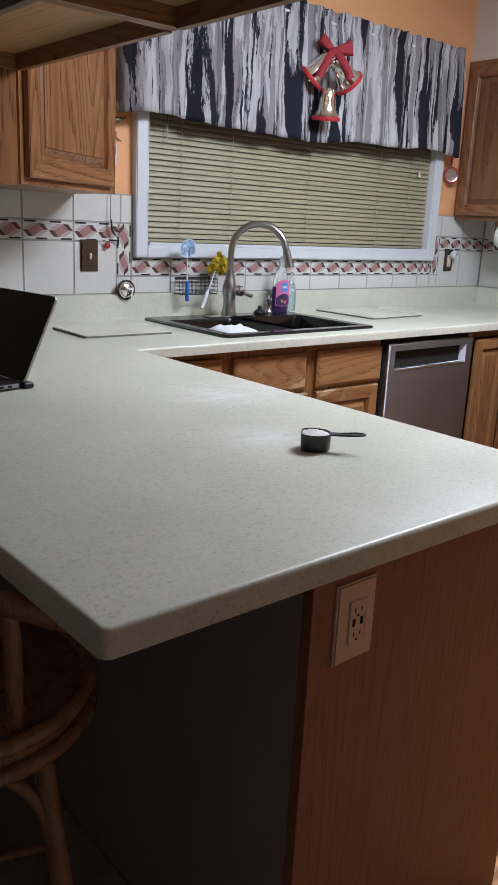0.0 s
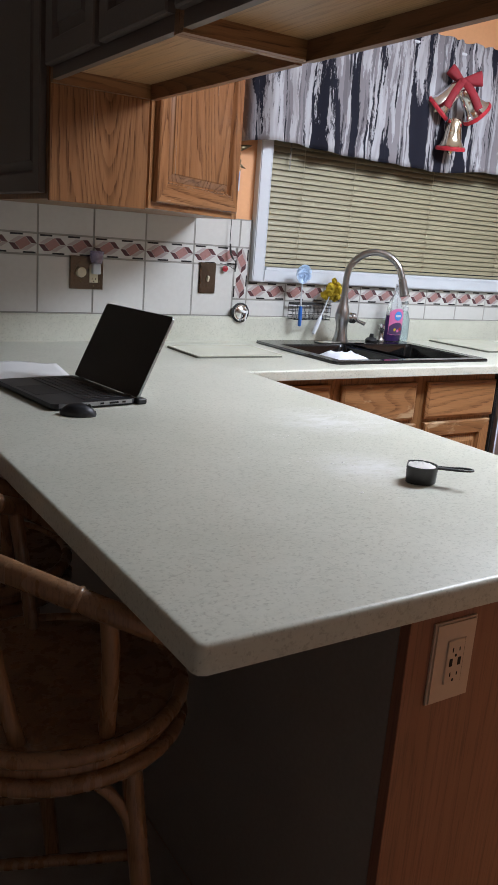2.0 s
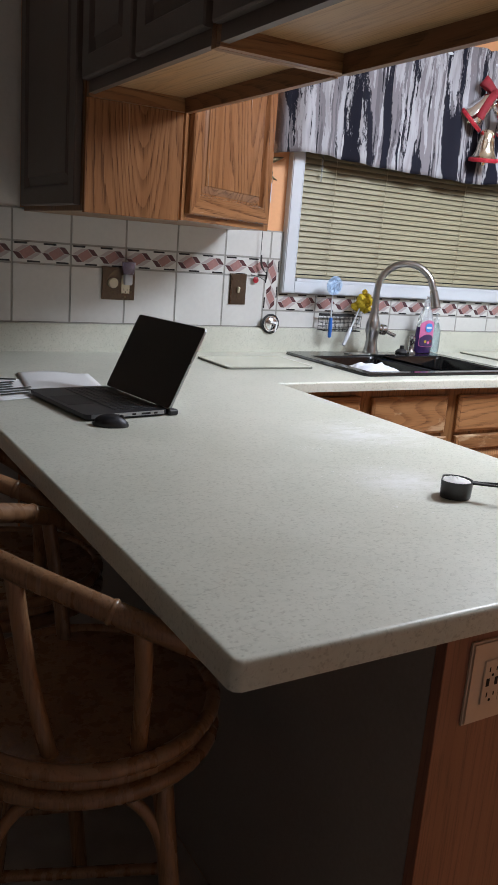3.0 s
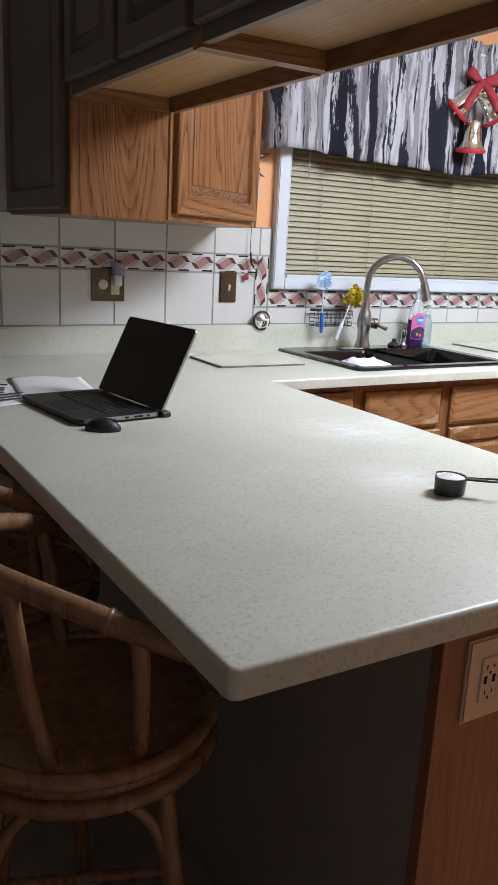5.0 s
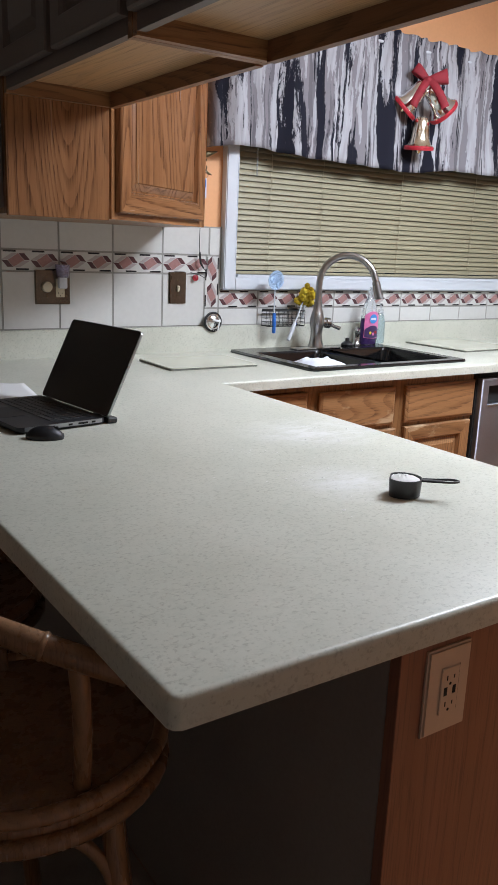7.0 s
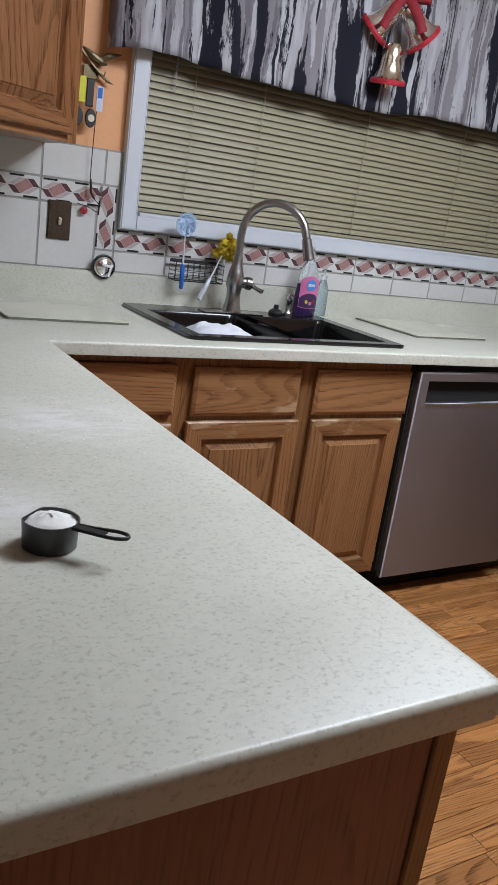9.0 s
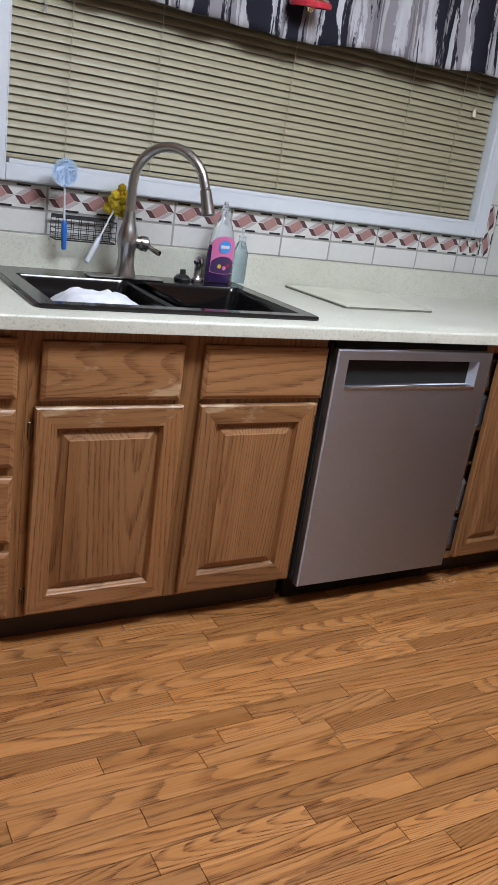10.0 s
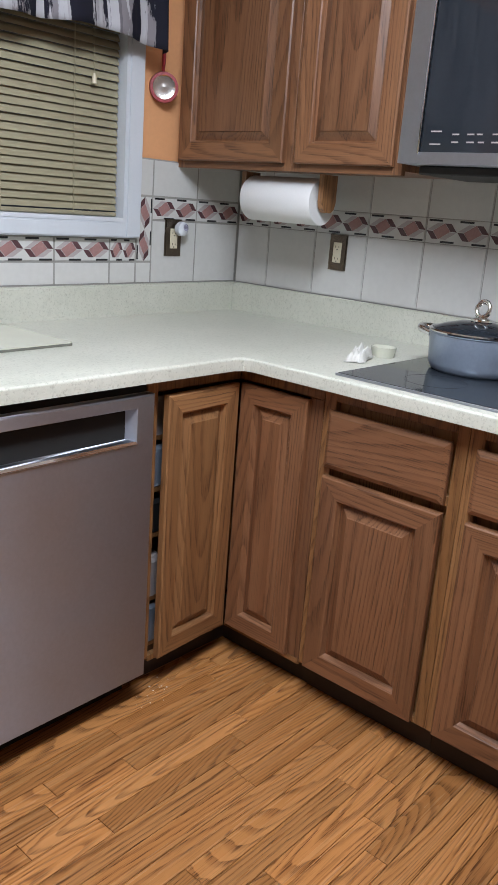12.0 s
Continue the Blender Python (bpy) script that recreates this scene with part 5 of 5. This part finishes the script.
c = sheet((1.235, 2.235, TOP + 0.0006), 0.2, 0.26, 18, "printed white sheet beside the laptop", 0.001)
for k in range(6):
    part("print_bar", box_bm(0.03, 0.12 + 0.04 * ((k * 7) % 3) / 2, 0.05 + k * 0.03, 0.062 + k * 0.03, 0.0042, 0.0046), M_ink, c)
c = sheet((1.33, 2.36, TOP + 0.003), 0.215, 0.27, -8, "curled white sheet lying under the laptop", 0.007)
c = thing("black_cable", (1.2, 2.5, TOP), "thin black cable lying on the worktop", "cable")
part("lead", bm_tube(bmesh.new(), curve_points([(-0.03, 0.05, 0.003), (0.03, 0.06, 0.003), (0.09, 0.04, 0.003), (0.14, 0.02, 0.004)], 6), 0.002, 6), M_blackmatt, c)

# ---- measuring cup and flour ----
c = thing("measuring_cup", (1.832, 1.272, TOP + 0.0005), "black plastic measuring cup heaped with flour", "cup", turn=-48)
c.scale = (0.9, 0.9, 0.82)


def cup_loop(r, z, flat=-0.027):
    pts = []
    for k in range(32):
        a = 2 * math.pi * k / 32
        pts.append((max(flat * r / 0.034, r * math.cos(a)), r * math.sin(a), z))
    return pts


bm = bmesh.new()
skin(bm, [cup_loop(r, zz) for r, zz in ((0.001, 0.004), (0.03, 0.004), (0.0318, 0.008), (0.0335, 0.04), (0.0355, 0.04), (0.0352, 0.036), (0.0335, 0.002), (0.032, 0.0), (0.001, 0.0))])
part("cup_body", bm, M_cup, c, smooth=True)
bm = bmesh.new()
loop = curve_points([(0.033, -0.007, 0.0375), (0.055, -0.0075, 0.0385), (0.085, -0.0105, 0.041), (0.1, -0.007, 0.042), (0.1045, 0.0, 0.042), (0.1, 0.007, 0.042), (0.085, 0.0105, 0.041), (0.055, 0.0075, 0.0385), (0.033, 0.007, 0.0375)], 5)
bm_tube(bm, loop, 0.0026, 8)
bm_box(bm, 0.034, 0.075, -0.0065, 0.0065, 0.0375, 0.0395)
part("cup_handle", bm, M_blackmatt, c, "black looped handle")
bm = bmesh.new()
rings = []
for i in range(9):
    r = 0.033 * (1 - i / 8)
    rings.append([bm.verts.new((max(-0.026, r * math.cos(a) - 0.004 * i / 8), r * math.sin(a), 0.035 + 0.010 * math.sin(i / 8 * 1.4) * (1 + 0.25 * noise.noise(Vector((math.cos(a) * i, math.sin(a) * i, 1.7)))) + 0.003 * noise.noise(Vector((9 * math.cos(a), 9 * math.sin(a), i))))) for a in (k / 24 * 6.283 for k in range(24))])
for a, b in zip(rings, rings[1:]):
    for k in range(24):
        bm.faces.new((a[k], a[(k + 1) % 24], b[(k + 1) % 24], b[k]))
part("flour", bm, M_flour, c, "loose white flour", True)

bm = bmesh.new()
rng = random.Random(11)
lumps = []
for k in range(650):
    t = rng.random()
    if t < 0.55:
        x, y = rng.gauss(2.0, 0.07), rng.gauss(1.72, 0.09)
    elif t < 0.85:
        x, y = rng.gauss(1.80, 0.075), rng.gauss(1.40, 0.10)
    else:
        s = rng.random()
        x, y = 1.72 + 0.09 * s + rng.gauss(0, 0.008), 1.66 - 0.03 * s + rng.gauss(0, 0.012)
    if x > 2.13 or math.hypot(x - 1.832, y - 1.272) < 0.038:
        continue
    r = min(0.004, 0.0006 * math.exp(rng.gauss(0.15, 0.7)))
    lumps.append((x, y, r))
for x, y, r in lumps:
    top = bm.verts.new((x, y, TOP + r * 0.55))
    ring = [bm.verts.new((x + r * rng.uniform(0.7, 1.3) * math.cos(a), y + r * rng.uniform(0.7, 1.3) * math.sin(a), TOP + 0.0002)) for a in (k * 1.2566 for k in range(5))]
    for k in range(5):
        bm.faces.new((ring[k], ring[(k + 1) % 5], top))
for k in range(34):
    x, y, r = rng.gauss(4.09, 0.045), rng.gauss(2.43, 0.02), 0.0008 + 0.0022 * rng.random() ** 2
    top = bm.verts.new((x, y, r * 0.6 + 0.0004))
    ring = [bm.verts.new((x + r * rng.uniform(0.6, 1.5) * math.cos(a), y + r * rng.uniform(0.6, 1.5) * math.sin(a), 0.0002)) for a in (k * 1.2566 for k in range(5))]
    for j in range(5):
        bm.faces.new((ring[j], ring[(j + 1) % 5], top))
solid("spilt_flour", bm, M_flour, "crumbs of flour scattered on the worktop and floor", "flour", kind="stuff")

# ---- cooktop side ----
c = thing("cooktop", (4.362, 1.39, TOP + 0.0005), "black glass electric cooktop set in the worktop", "cooktop")
part("glass", (lambda b: (skin(b, lofted(((0, 0.5, 0, 0.752, 0.008, 0.0), (0, 0.5, 0, 0.752, 0.008, 0.005), (0.003, 0.497, 0.003, 0.749, 0.007, 0.0065)))), b)[1])(bmesh.new()), M_blackglass, c)
part("front_trim", box_bm(-0.004, -0.0005, 0.0, 0.752, 0.0, 0.006), M_steel, c)
for x, y, r in ((0.36, 0.57, 0.09), (0.14, 0.56, 0.075), (0.36, 0.2, 0.075), (0.14, 0.2, 0.1)):
    part("burner_ring", bm_lathe(bmesh.new(), ((r - 0.001, 0.0067), (r, 0.0068), (r + 0.001, 0.0067)), 40, (x, y, 0)), M_ink, c)
c = thing("stock_pot", (4.722, 1.96, TOP + 0.0075), "blue-grey enamel pot with glass lid", "pot")
c.scale = (0.91, 0.91, 1.03)
part("pot_body", bm_lathe(bmesh.new(), ((0.0, 0.0), (0.118, 0.0), (0.126, 0.005), (0.133, 0.02), (0.138, 0.092), (0.141, 0.094), (0.139, 0.096), (0.13, 0.09), (0.0, 0.01)), 48), M_slate, c, smooth=True)
lid = part("lid", bm_lathe(bmesh.new(), ((0.136, 0.097), (0.128, 0.104), (0.1, 0.113), (0.06, 0.122), (0.02, 0.126), (0.0, 0.1265)), 48), M_blackglass, c, "domed dark glass lid", True)
part("lid_rim", bm_lathe(bmesh.new(), ((0.141, 0.0965), (0.142, 0.1), (0.138, 0.103), (0.132, 0.1025)), 48), M_chrome, lid, smooth=True)
part("knob_base", bm_lathe(bmesh.new(), ((0.03, 0.126), (0.03, 0.131), (0.012, 0.136), (0.0, 0.137)), 24), M_chrome, lid, smooth=True)
part("knob_ring", bm_tube(bmesh.new(), [(0.006 * math.sin(a), 0.019 * math.cos(a), 0.155 + 0.019 * math.sin(a)) for a in (k / 24 * 6.283 for k in range(24))], 0.0065, 10, closed=True), M_chrome, lid, smooth=True)
for s in (1, -1):
    part("side_handle", bm_tube(bmesh.new(), curve_points([(-0.04, s * 0.132, 0.082), (-0.036, s * 0.165, 0.088), (0.0, s * 0.185, 0.09), (0.036, s * 0.165, 0.088), (0.04, s * 0.132, 0.082)], 6), 0.0095, 10), M_chrome, c, smooth=True)
crumpled("crumpled_napkin", (4.60, 2.235, TOP + 0.001), 0.068, 0.026, 0.042, M_napkin, "crumpled white paper napkin beside the cooktop", "napkin", 6.0, 26, 0.5, 2.6).rotation_euler = (0, 0, radians(20))
c = thing("cream_cup", (4.70, 2.225, TOP + 0.0005), "small cream dish behind the napkin", "dish")
part("dish", bm_lathe(bmesh.new(), ((0.0, 0.0), (0.03, 0.0), (0.036, 0.028), (0.034, 0.028), (0.028, 0.004), (0.0, 0.003)), 24), M_board, c, smooth=True)

c = thing("microwave", (4.655, 2.226, 1.425), "stainless over-range microwave with dark glass door", "microwave", turn=-90)
MW, MF = 0.757, 0.06
part("body", bevelled(box_bm(0, MW, 0.03, 0.372, 0.0, 0.42), 0.004), M_steel, c)
bm = bmesh.new()
for x0, x1, z0, z1 in ((0, MF, 0, 0.42), (MW - 0.03, MW, 0, 0.42), (MF, MW - 0.03, 0, 0.028), (MF, MW - 0.03, 0.39, 0.42)):
    bm_box(bm, x0, x1, 0.0, 0.0295, z0, z1)
part("door_frame", bm, M_steel, c)
part("glass", box_bm(MF + 0.0005, MW - 0.0305, 0.004, 0.012, 0.0285, 0.3895), M_blackglass, c, "dark reflective glass")
part("edge_strip", box_bm(MF - 0.0045, MF, -0.004, 0.004, 0.024, 0.4, 0.001), M_chrome, c)
for x, zz, w in ((0.075, 0.075, 0.03), (0.075, 0.045, 0.03), (0.135, 0.068, 0.018), (0.135, 0.05, 0.018), (0.175, 0.068, 0.018), (0.2, 0.068, 0.015), (0.175, 0.05, 0.02), (0.205, 0.05, 0.016), (0.24, 0.068, 0.03), (0.24, 0.05, 0.03)):
    part("button_mark", box_bm(x + 0.01, x + 0.01 + w, 0.0028, 0.0038, zz, zz + 0.0035), M_greyglaze, c)
part("vent_grille", box_bm(0.03, MW - 0.03, 0.06, 0.34, -0.022, -0.0005, 0.003), M_blackmatt, c)

c = thing("paper_towel", (4.815, 2.878, 1.318), "white paper towel roll on a wooden holder", "paper towel", turn=-90)
part("roll", bm_lathe(bmesh.new(), ((0.02, 0.0), (0.067, 0.0), (0.069, 0.003), (0.069, 0.277), (0.067, 0.28), (0.02, 0.28)), 40), M_paper, c, smooth=True, at=pose(0.025, 0, 0, 0, 90, 0))
for x in (0.0, 0.312):
    bm = bmesh.new()
    prof = [(-0.034, 0.079), (0.034, 0.079), (0.034, 0.0), (0.028, -0.018), (0.014, -0.03), (-0.014, -0.03), (-0.028, -0.018), (-0.034, 0.0)]
    lo = [bm.verts.new((x, y, zz)) for y, zz in prof]
    hi = [bm.verts.new((x + 0.018, y, zz)) for y, zz in prof]
    for k in range(8):
        bm.faces.new((lo[k], lo[(k + 1) % 8], hi[(k + 1) % 8], hi[k]))
    bm.faces.new(lo[::-1]), bm.faces.new(hi)
    part("bracket", bm, M_oak_v, c, "turned oak bracket")
part("spindle", bm_tube(bmesh.new(), [(0.01, 0, 0), (0.32, 0, 0)], 0.012, 12), M_oak_x, c)

# things kept in the corner cabinet
c = thing("cabinet_contents", (4.13, 2.56, 0.11), "stacked tins and jars seen through the ajar door", "jars")
for zz, h, w, m in ((0.0, 0.1, 0.05, M_slate), (0.14, 0.1, 0.05, M_greyglaze), (0.33, 0.08, 0.05, M_blackmatt), (0.46, 0.1, 0.05, M_slate), (0.6, 0.09, 0.05, M_greyglaze)):
    part("jar", bm_lathe(bmesh.new(), ((0.0, 0.0), (w, 0.0), (w, h), (w * 0.8, h + 0.01), (0.0, h + 0.012)), 20, (0, 0, zz)), m, c, smooth=True)
for zz in (-0.012, 0.128, 0.315, 0.445, 0.588):
    part("shelf", box_bm(-0.06, 0.16, -0.05, 0.08, zz, zz + 0.0115), M_frame, c)


# ---- rattan stools ----
def stool(place):
    c = thing("rattan_stool", place, "varnished rattan bar stool with a curved arm rail", "stool", "stools at the peninsula")
    rail = [(0.15, -0.185, 0.755), (0.10, -0.215, 0.795), (0.033, -0.224, 0.838), (-0.035, -0.195, 0.870), (-0.095, -0.15, 0.893), (-0.15, -0.1, 0.913), (-0.19, -0.05, 0.925), (-0.205, 0, 0.93)]
    rail = rail + [(x, -y, zz) for x, y, zz in rail[:-1]][::-1]
    arm = part("arm_rail", bm_tube(bmesh.new(), curve_points(rail, 6), 0.0165, 14), M_rattan, c, smooth=True)
    for k in (3, 11):
        p, q = Vector(rail[k]), Vector(rail[k + 1])
        way = (q - p).normalized() * 0.004
        part("cane_node", bm_tube(bmesh.new(), [p - way, p - way * 0.4, p + way * 0.4, p + way], [0.0165, 0.0182, 0.0182, 0.0165], 14), M_rattan, arm, smooth=True)
    part("seat", bm_lathe(bmesh.new(), ((0.0, 0.636), (0.13, 0.639), (0.18, 0.646), (0.197, 0.642), (0.2, 0.63), (0.196, 0.595), (0.18, 0.588), (0.0, 0.588)), 36), M_rattan, c, "woven round seat", True)
    for r, zz, thick in ((0.201, 0.640, 0.012), (0.2, 0.598, 0.0135)):
        part("seat_rim", bm_tube(bmesh.new(), [(r * math.cos(a), r * math.sin(a), zz) for a in (k / 36 * 6.283 for k in range(36))], thick, 10, closed=True), M_rattan, c, smooth=True)
    feet = []
    for k in range(4):
        a = radians(-66 + 90 * k)
        top, foot = Vector((0.165 * math.cos(a), 0.165 * math.sin(a), 0.59)), Vector((0.25 * math.cos(a), 0.25 * math.sin(a), 0.0))
        feet.append((top, foot))
        part("leg", bm_tube(bmesh.new(), [top, top.lerp(foot, 0.5), foot], 0.016, 12), M_rattan, c, smooth=True)
    for k in range(4):
        (t0, f0), (t1, f1) = feet[k], feet[(k + 1) % 4]
        p0, p1 = t0.lerp(f0, 0.62), t1.lerp(f1, 0.62)
        mid = (t0 + t1) / 2 * 1.15
        q0, q1 = t0.lerp(f0, 0.22), t1.lerp(f1, 0.22)
        keys = [p0, q0.lerp(mid, 0.12), Vector((mid.x, mid.y, 0.572)), q1.lerp(mid, 0.12), p1]
        part("arch_brace", bm_tube(bmesh.new(), curve_points(keys, 7), 0.0095, 10), M_rattan, c, smooth=True)
        g0, g1 = t0.lerp(f0, 0.74), t1.lerp(f1, 0.74)
        part("foot_rail", bm_tube(bmesh.new(), [g0, g1], 0.011, 10), M_rattan, c, smooth=True)
    for x, y, zz, bx, by_ in ((-0.14, -0.11, 0.905, -0.095, -0.14), (-0.14, 0.11, 0.905, -0.095, 0.14), (0.0, -0.213, 0.85, 0.02, -0.172), (0.0, 0.213, 0.85, 0.02, 0.172), (-0.2, 0.0, 0.925, -0.175, 0.0)):
        part("back_post", bm_tube(bmesh.new(), curve_points([(bx, by_, 0.64), ((bx + x) / 2 * 1.04, (by_ + y) / 2 * 1.04, 0.76), (x, y, zz)], 5), 0.0125, 10), M_rattan, c, smooth=True)
    return c


first = stool((1.155, 1.33, 0.0))
copy_thing(first, pose(1.15, 1.862, 0.0, 0, 0, 4))


# ---- wall tiles ----
TILE, FACE = 0.2092, 0.0085
piece_cache = {}


def tile_mesh(w, h, name="tile"):
    key = (round(w, 4), round(h, 4), name)
    if key not in piece_cache:
        bm = box_bm(0, w, 0, FACE, 0, h)
        bmesh.ops.bevel(bm, geom=[e for e in bm.edges if all(v.co.y < 0.001 for v in e.verts)], offset=0.0022, segments=2, affect="EDGES")
        piece_cache[key] = finish(name, bm, M_tile)
    return piece_cache[key]


def border_motif(w, h):
    """Two tumbling-block figures between black dashes, as thin glaze pieces."""
    key = ("motif", round(w, 3), round(h, 3))
    if key in piece_cache:
        return piece_cache[key]
    bm = bmesh.new()
    y = -0.0007

    def patch(points, slot):
        front = [bm.verts.new((px * w, y, pz * h)) for px, pz in points]
        back = [bm.verts.new((px * w, 0.0005, pz * h)) for px, pz in points]
        bm.faces.new(front).material_index = slot
        for k in range(len(points)):
            bm.faces.new((front[k], front[(k + 1) % len(points)], back[(k + 1) % len(points)], back[k])).material_index = slot

    for o in (0.0, 0.5):
        for points, slot in ((((0.22, 0.5), (0.42, 0.17), (0.78, 0.5), (0.58, 0.83)), 0), (((0.01, 0.5), (0.205, 0.17), (0.405, 0.17), (0.21, 0.49)), 1), (((0.595, 0.83), (0.79, 0.51), (0.99, 0.5), (0.795, 0.83)), 1), (((0.03, 0.53), (0.225, 0.52), (0.56, 0.83), (0.35, 0.83)), 2), (((0.44, 0.17), (0.65, 0.17), (0.97, 0.47), (0.775, 0.48)), 2)):
            patch(tuple((o + 0.5 * u, v) for u, v in points), slot)
        patch(((o + 0.03, 0.89), (o + 0.25, 0.89), (o + 0.25, 0.97), (o + 0.03, 0.97)), 3)
        patch(((o + 0.25, 0.03), (o + 0.47, 0.03), (o + 0.47, 0.11), (o + 0.25, 0.11)), 3)
    piece_cache[key] = finish("motif", bm, (M_pink, M_plum, M_greyglaze, M_ink))
    return piece_cache[key]


def lay(wall, m, w, h, name="tile"):
    gap = 0.0028
    ob = new(name, tile_mesh(w - gap, h - gap))
    ob.parent = wall
    ob.matrix_basis = m @ pose(gap / 2, 0, gap / 2)
    return ob


def lay_border(wall, m, w, h):
    ob = lay(wall, m, w, h, "border_tile")
    mo = new("motif", border_motif(w - 0.0028, h - 0.0028))
    mo.parent = ob


NY = 3.1135
for x0, x1, z0, z1, nm in ((1.05, 2.58, 1.012, 1.41, "left"), (2.58, 4.53, 1.012, 1.17, "under"), (4.53, 5.039, 1.012, 1.415, "right")):
    part("grout", box_bm(x0, x1, NY + 0.002, YB - 0.0045, z0, z1), M_grout, wall_n, "grey grout bed")
Z1, Z2, Z3, Z4 = 1.0175, 1.2235, 1.298, 1.408
x = 2.3075 - 6 * TILE
while x < 2.40:
    w = min(TILE, 2.498 - x) if x > 2.2 else TILE
    lay(wall_n, pose(x, NY, Z1), w, Z2 - Z1)
    lay_border(wall_n, pose(x, NY, Z2), TILE, Z3 - Z2)
    lay(wall_n, pose(x, NY, Z3), TILE, Z4 - Z3)
    x += TILE
lay(wall_n, pose(2.517, NY, Z3), 0.052, Z4 - Z3)
VX0, VX1, BZ0, BZ1 = 2.499, 2.567, 1.088, 1.162


def upright_border(x0, x1):
    n = pose(x0, NY, BZ0, 0, -90, 0) @ pose(0, 0, -(x1 - x0))
    lay_border(wall_n, n, Z3 - BZ0, x1 - x0)


upright_border(VX0, VX1)
lay(wall_n, pose(2.499, NY, Z1), 0.068, BZ0 - Z1)
x = 2.567
for k in range(10):
    e = 2.7635 + k * TILE
    e = min(e, 4.545)
    if e - x > 0.02:
        lay_border(wall_n, pose(x, NY, BZ0), e - x, BZ1 - BZ0)
        lay(wall_n, pose(x, NY, Z1), e - x, BZ0 - Z1)
    x = e
upright_border(4.546, 4.612)
lay(wall_n, pose(4.546, NY, Z1), 0.066, BZ0 - Z1)
lay(wall_n, pose(4.546, NY, Z3), 0.066, Z4 + 0.006 - Z3)
for x0, x1 in ((4.612, 4.816), (4.816, 5.0295)):
    lay(wall_n, pose(x0, NY, Z1), x1 - x0, Z2 - Z1)
    lay_border(wall_n, pose(x0, NY, Z2), x1 - x0, Z3 - Z2)
    lay(wall_n, pose(x0, NY, Z3), x1 - x0, Z4 + 0.006 - Z3)
part("grout", box_bm(5.033, XR - 0.0005, 0.6, 3.11, 1.012, 1.43), M_grout, wall_e, "grey grout bed")
y = 2.957
lay(wall_e, pose(5.0305, 3.108, Z1, 0, 0, -90), 3.108 - y, Z2 - Z1)
lay_border(wall_e, pose(5.0305, 3.108, Z2, 0, 0, -90), 3.108 - y, Z3 - Z2)
lay(wall_e, pose(5.0305, 3.108, Z3, 0, 0, -90), 3.108 - y, 0.125)
while y > 0.8:
    lay(wall_e, pose(5.0305, y, Z1, 0, 0, -90), TILE, Z2 - Z1)
    lay_border(wall_e, pose(5.0305, y, Z2, 0, 0, -90), TILE, Z3 - Z2)
    lay(wall_e, pose(5.0305, y, Z3, 0, 0, -90), TILE, 0.125)
    y -= TILE

# ---- floorboards ----
BOARD = 0.0572
floor_ob = bpy.data.objects["floor"]
board_cache = {}


def board_mesh(length):
    key = round(length, 2)
    if key not in board_cache:
        bm = box_bm(0, key - 0.0013, 0, BOARD - 0.0013, -0.0115, 0)
        bmesh.ops.bevel(bm, geom=[e for e in bm.edges if all(v.co.z > -0.001 for v in e.verts)], offset=0.0009, segments=1, affect="EDGES")
        board_cache[key] = finish("floorboard", bm, M_floor)
    return board_cache[key]


rng = random.Random(21)
rest = bmesh.new()
row = 0
while YF + row * BOARD < YB - 0.05:
    y = YF + row * BOARD
    x = XL - rng.random() * 0.5
    while x < XR:
        length = rng.choice((0.22, 0.3, 0.36, 0.42, 0.5, 0.58, 0.66, 0.8))
        x1 = min(x + length, XR)
        x0 = max(x, XL)
        if x1 - x0 > 0.03:
            near = 1.05 < y < 2.6 and x1 > 2.2 and x0 < 4.5
            if near:
                ob = new("floorboard", board_mesh(x1 - x0))
                ob.parent = floor_ob
                ob.matrix_basis = pose(x0, y, 0.0004 * rng.random())
            else:
                bm_box(rest, x0, x1 - 0.0009, y, y + BOARD - 0.0009, -0.0115, 0)
        x += length
    row += 1
ob = part("far_floorboards", rest, M_floor, floor_ob)
ob["kind"] = "stuff"
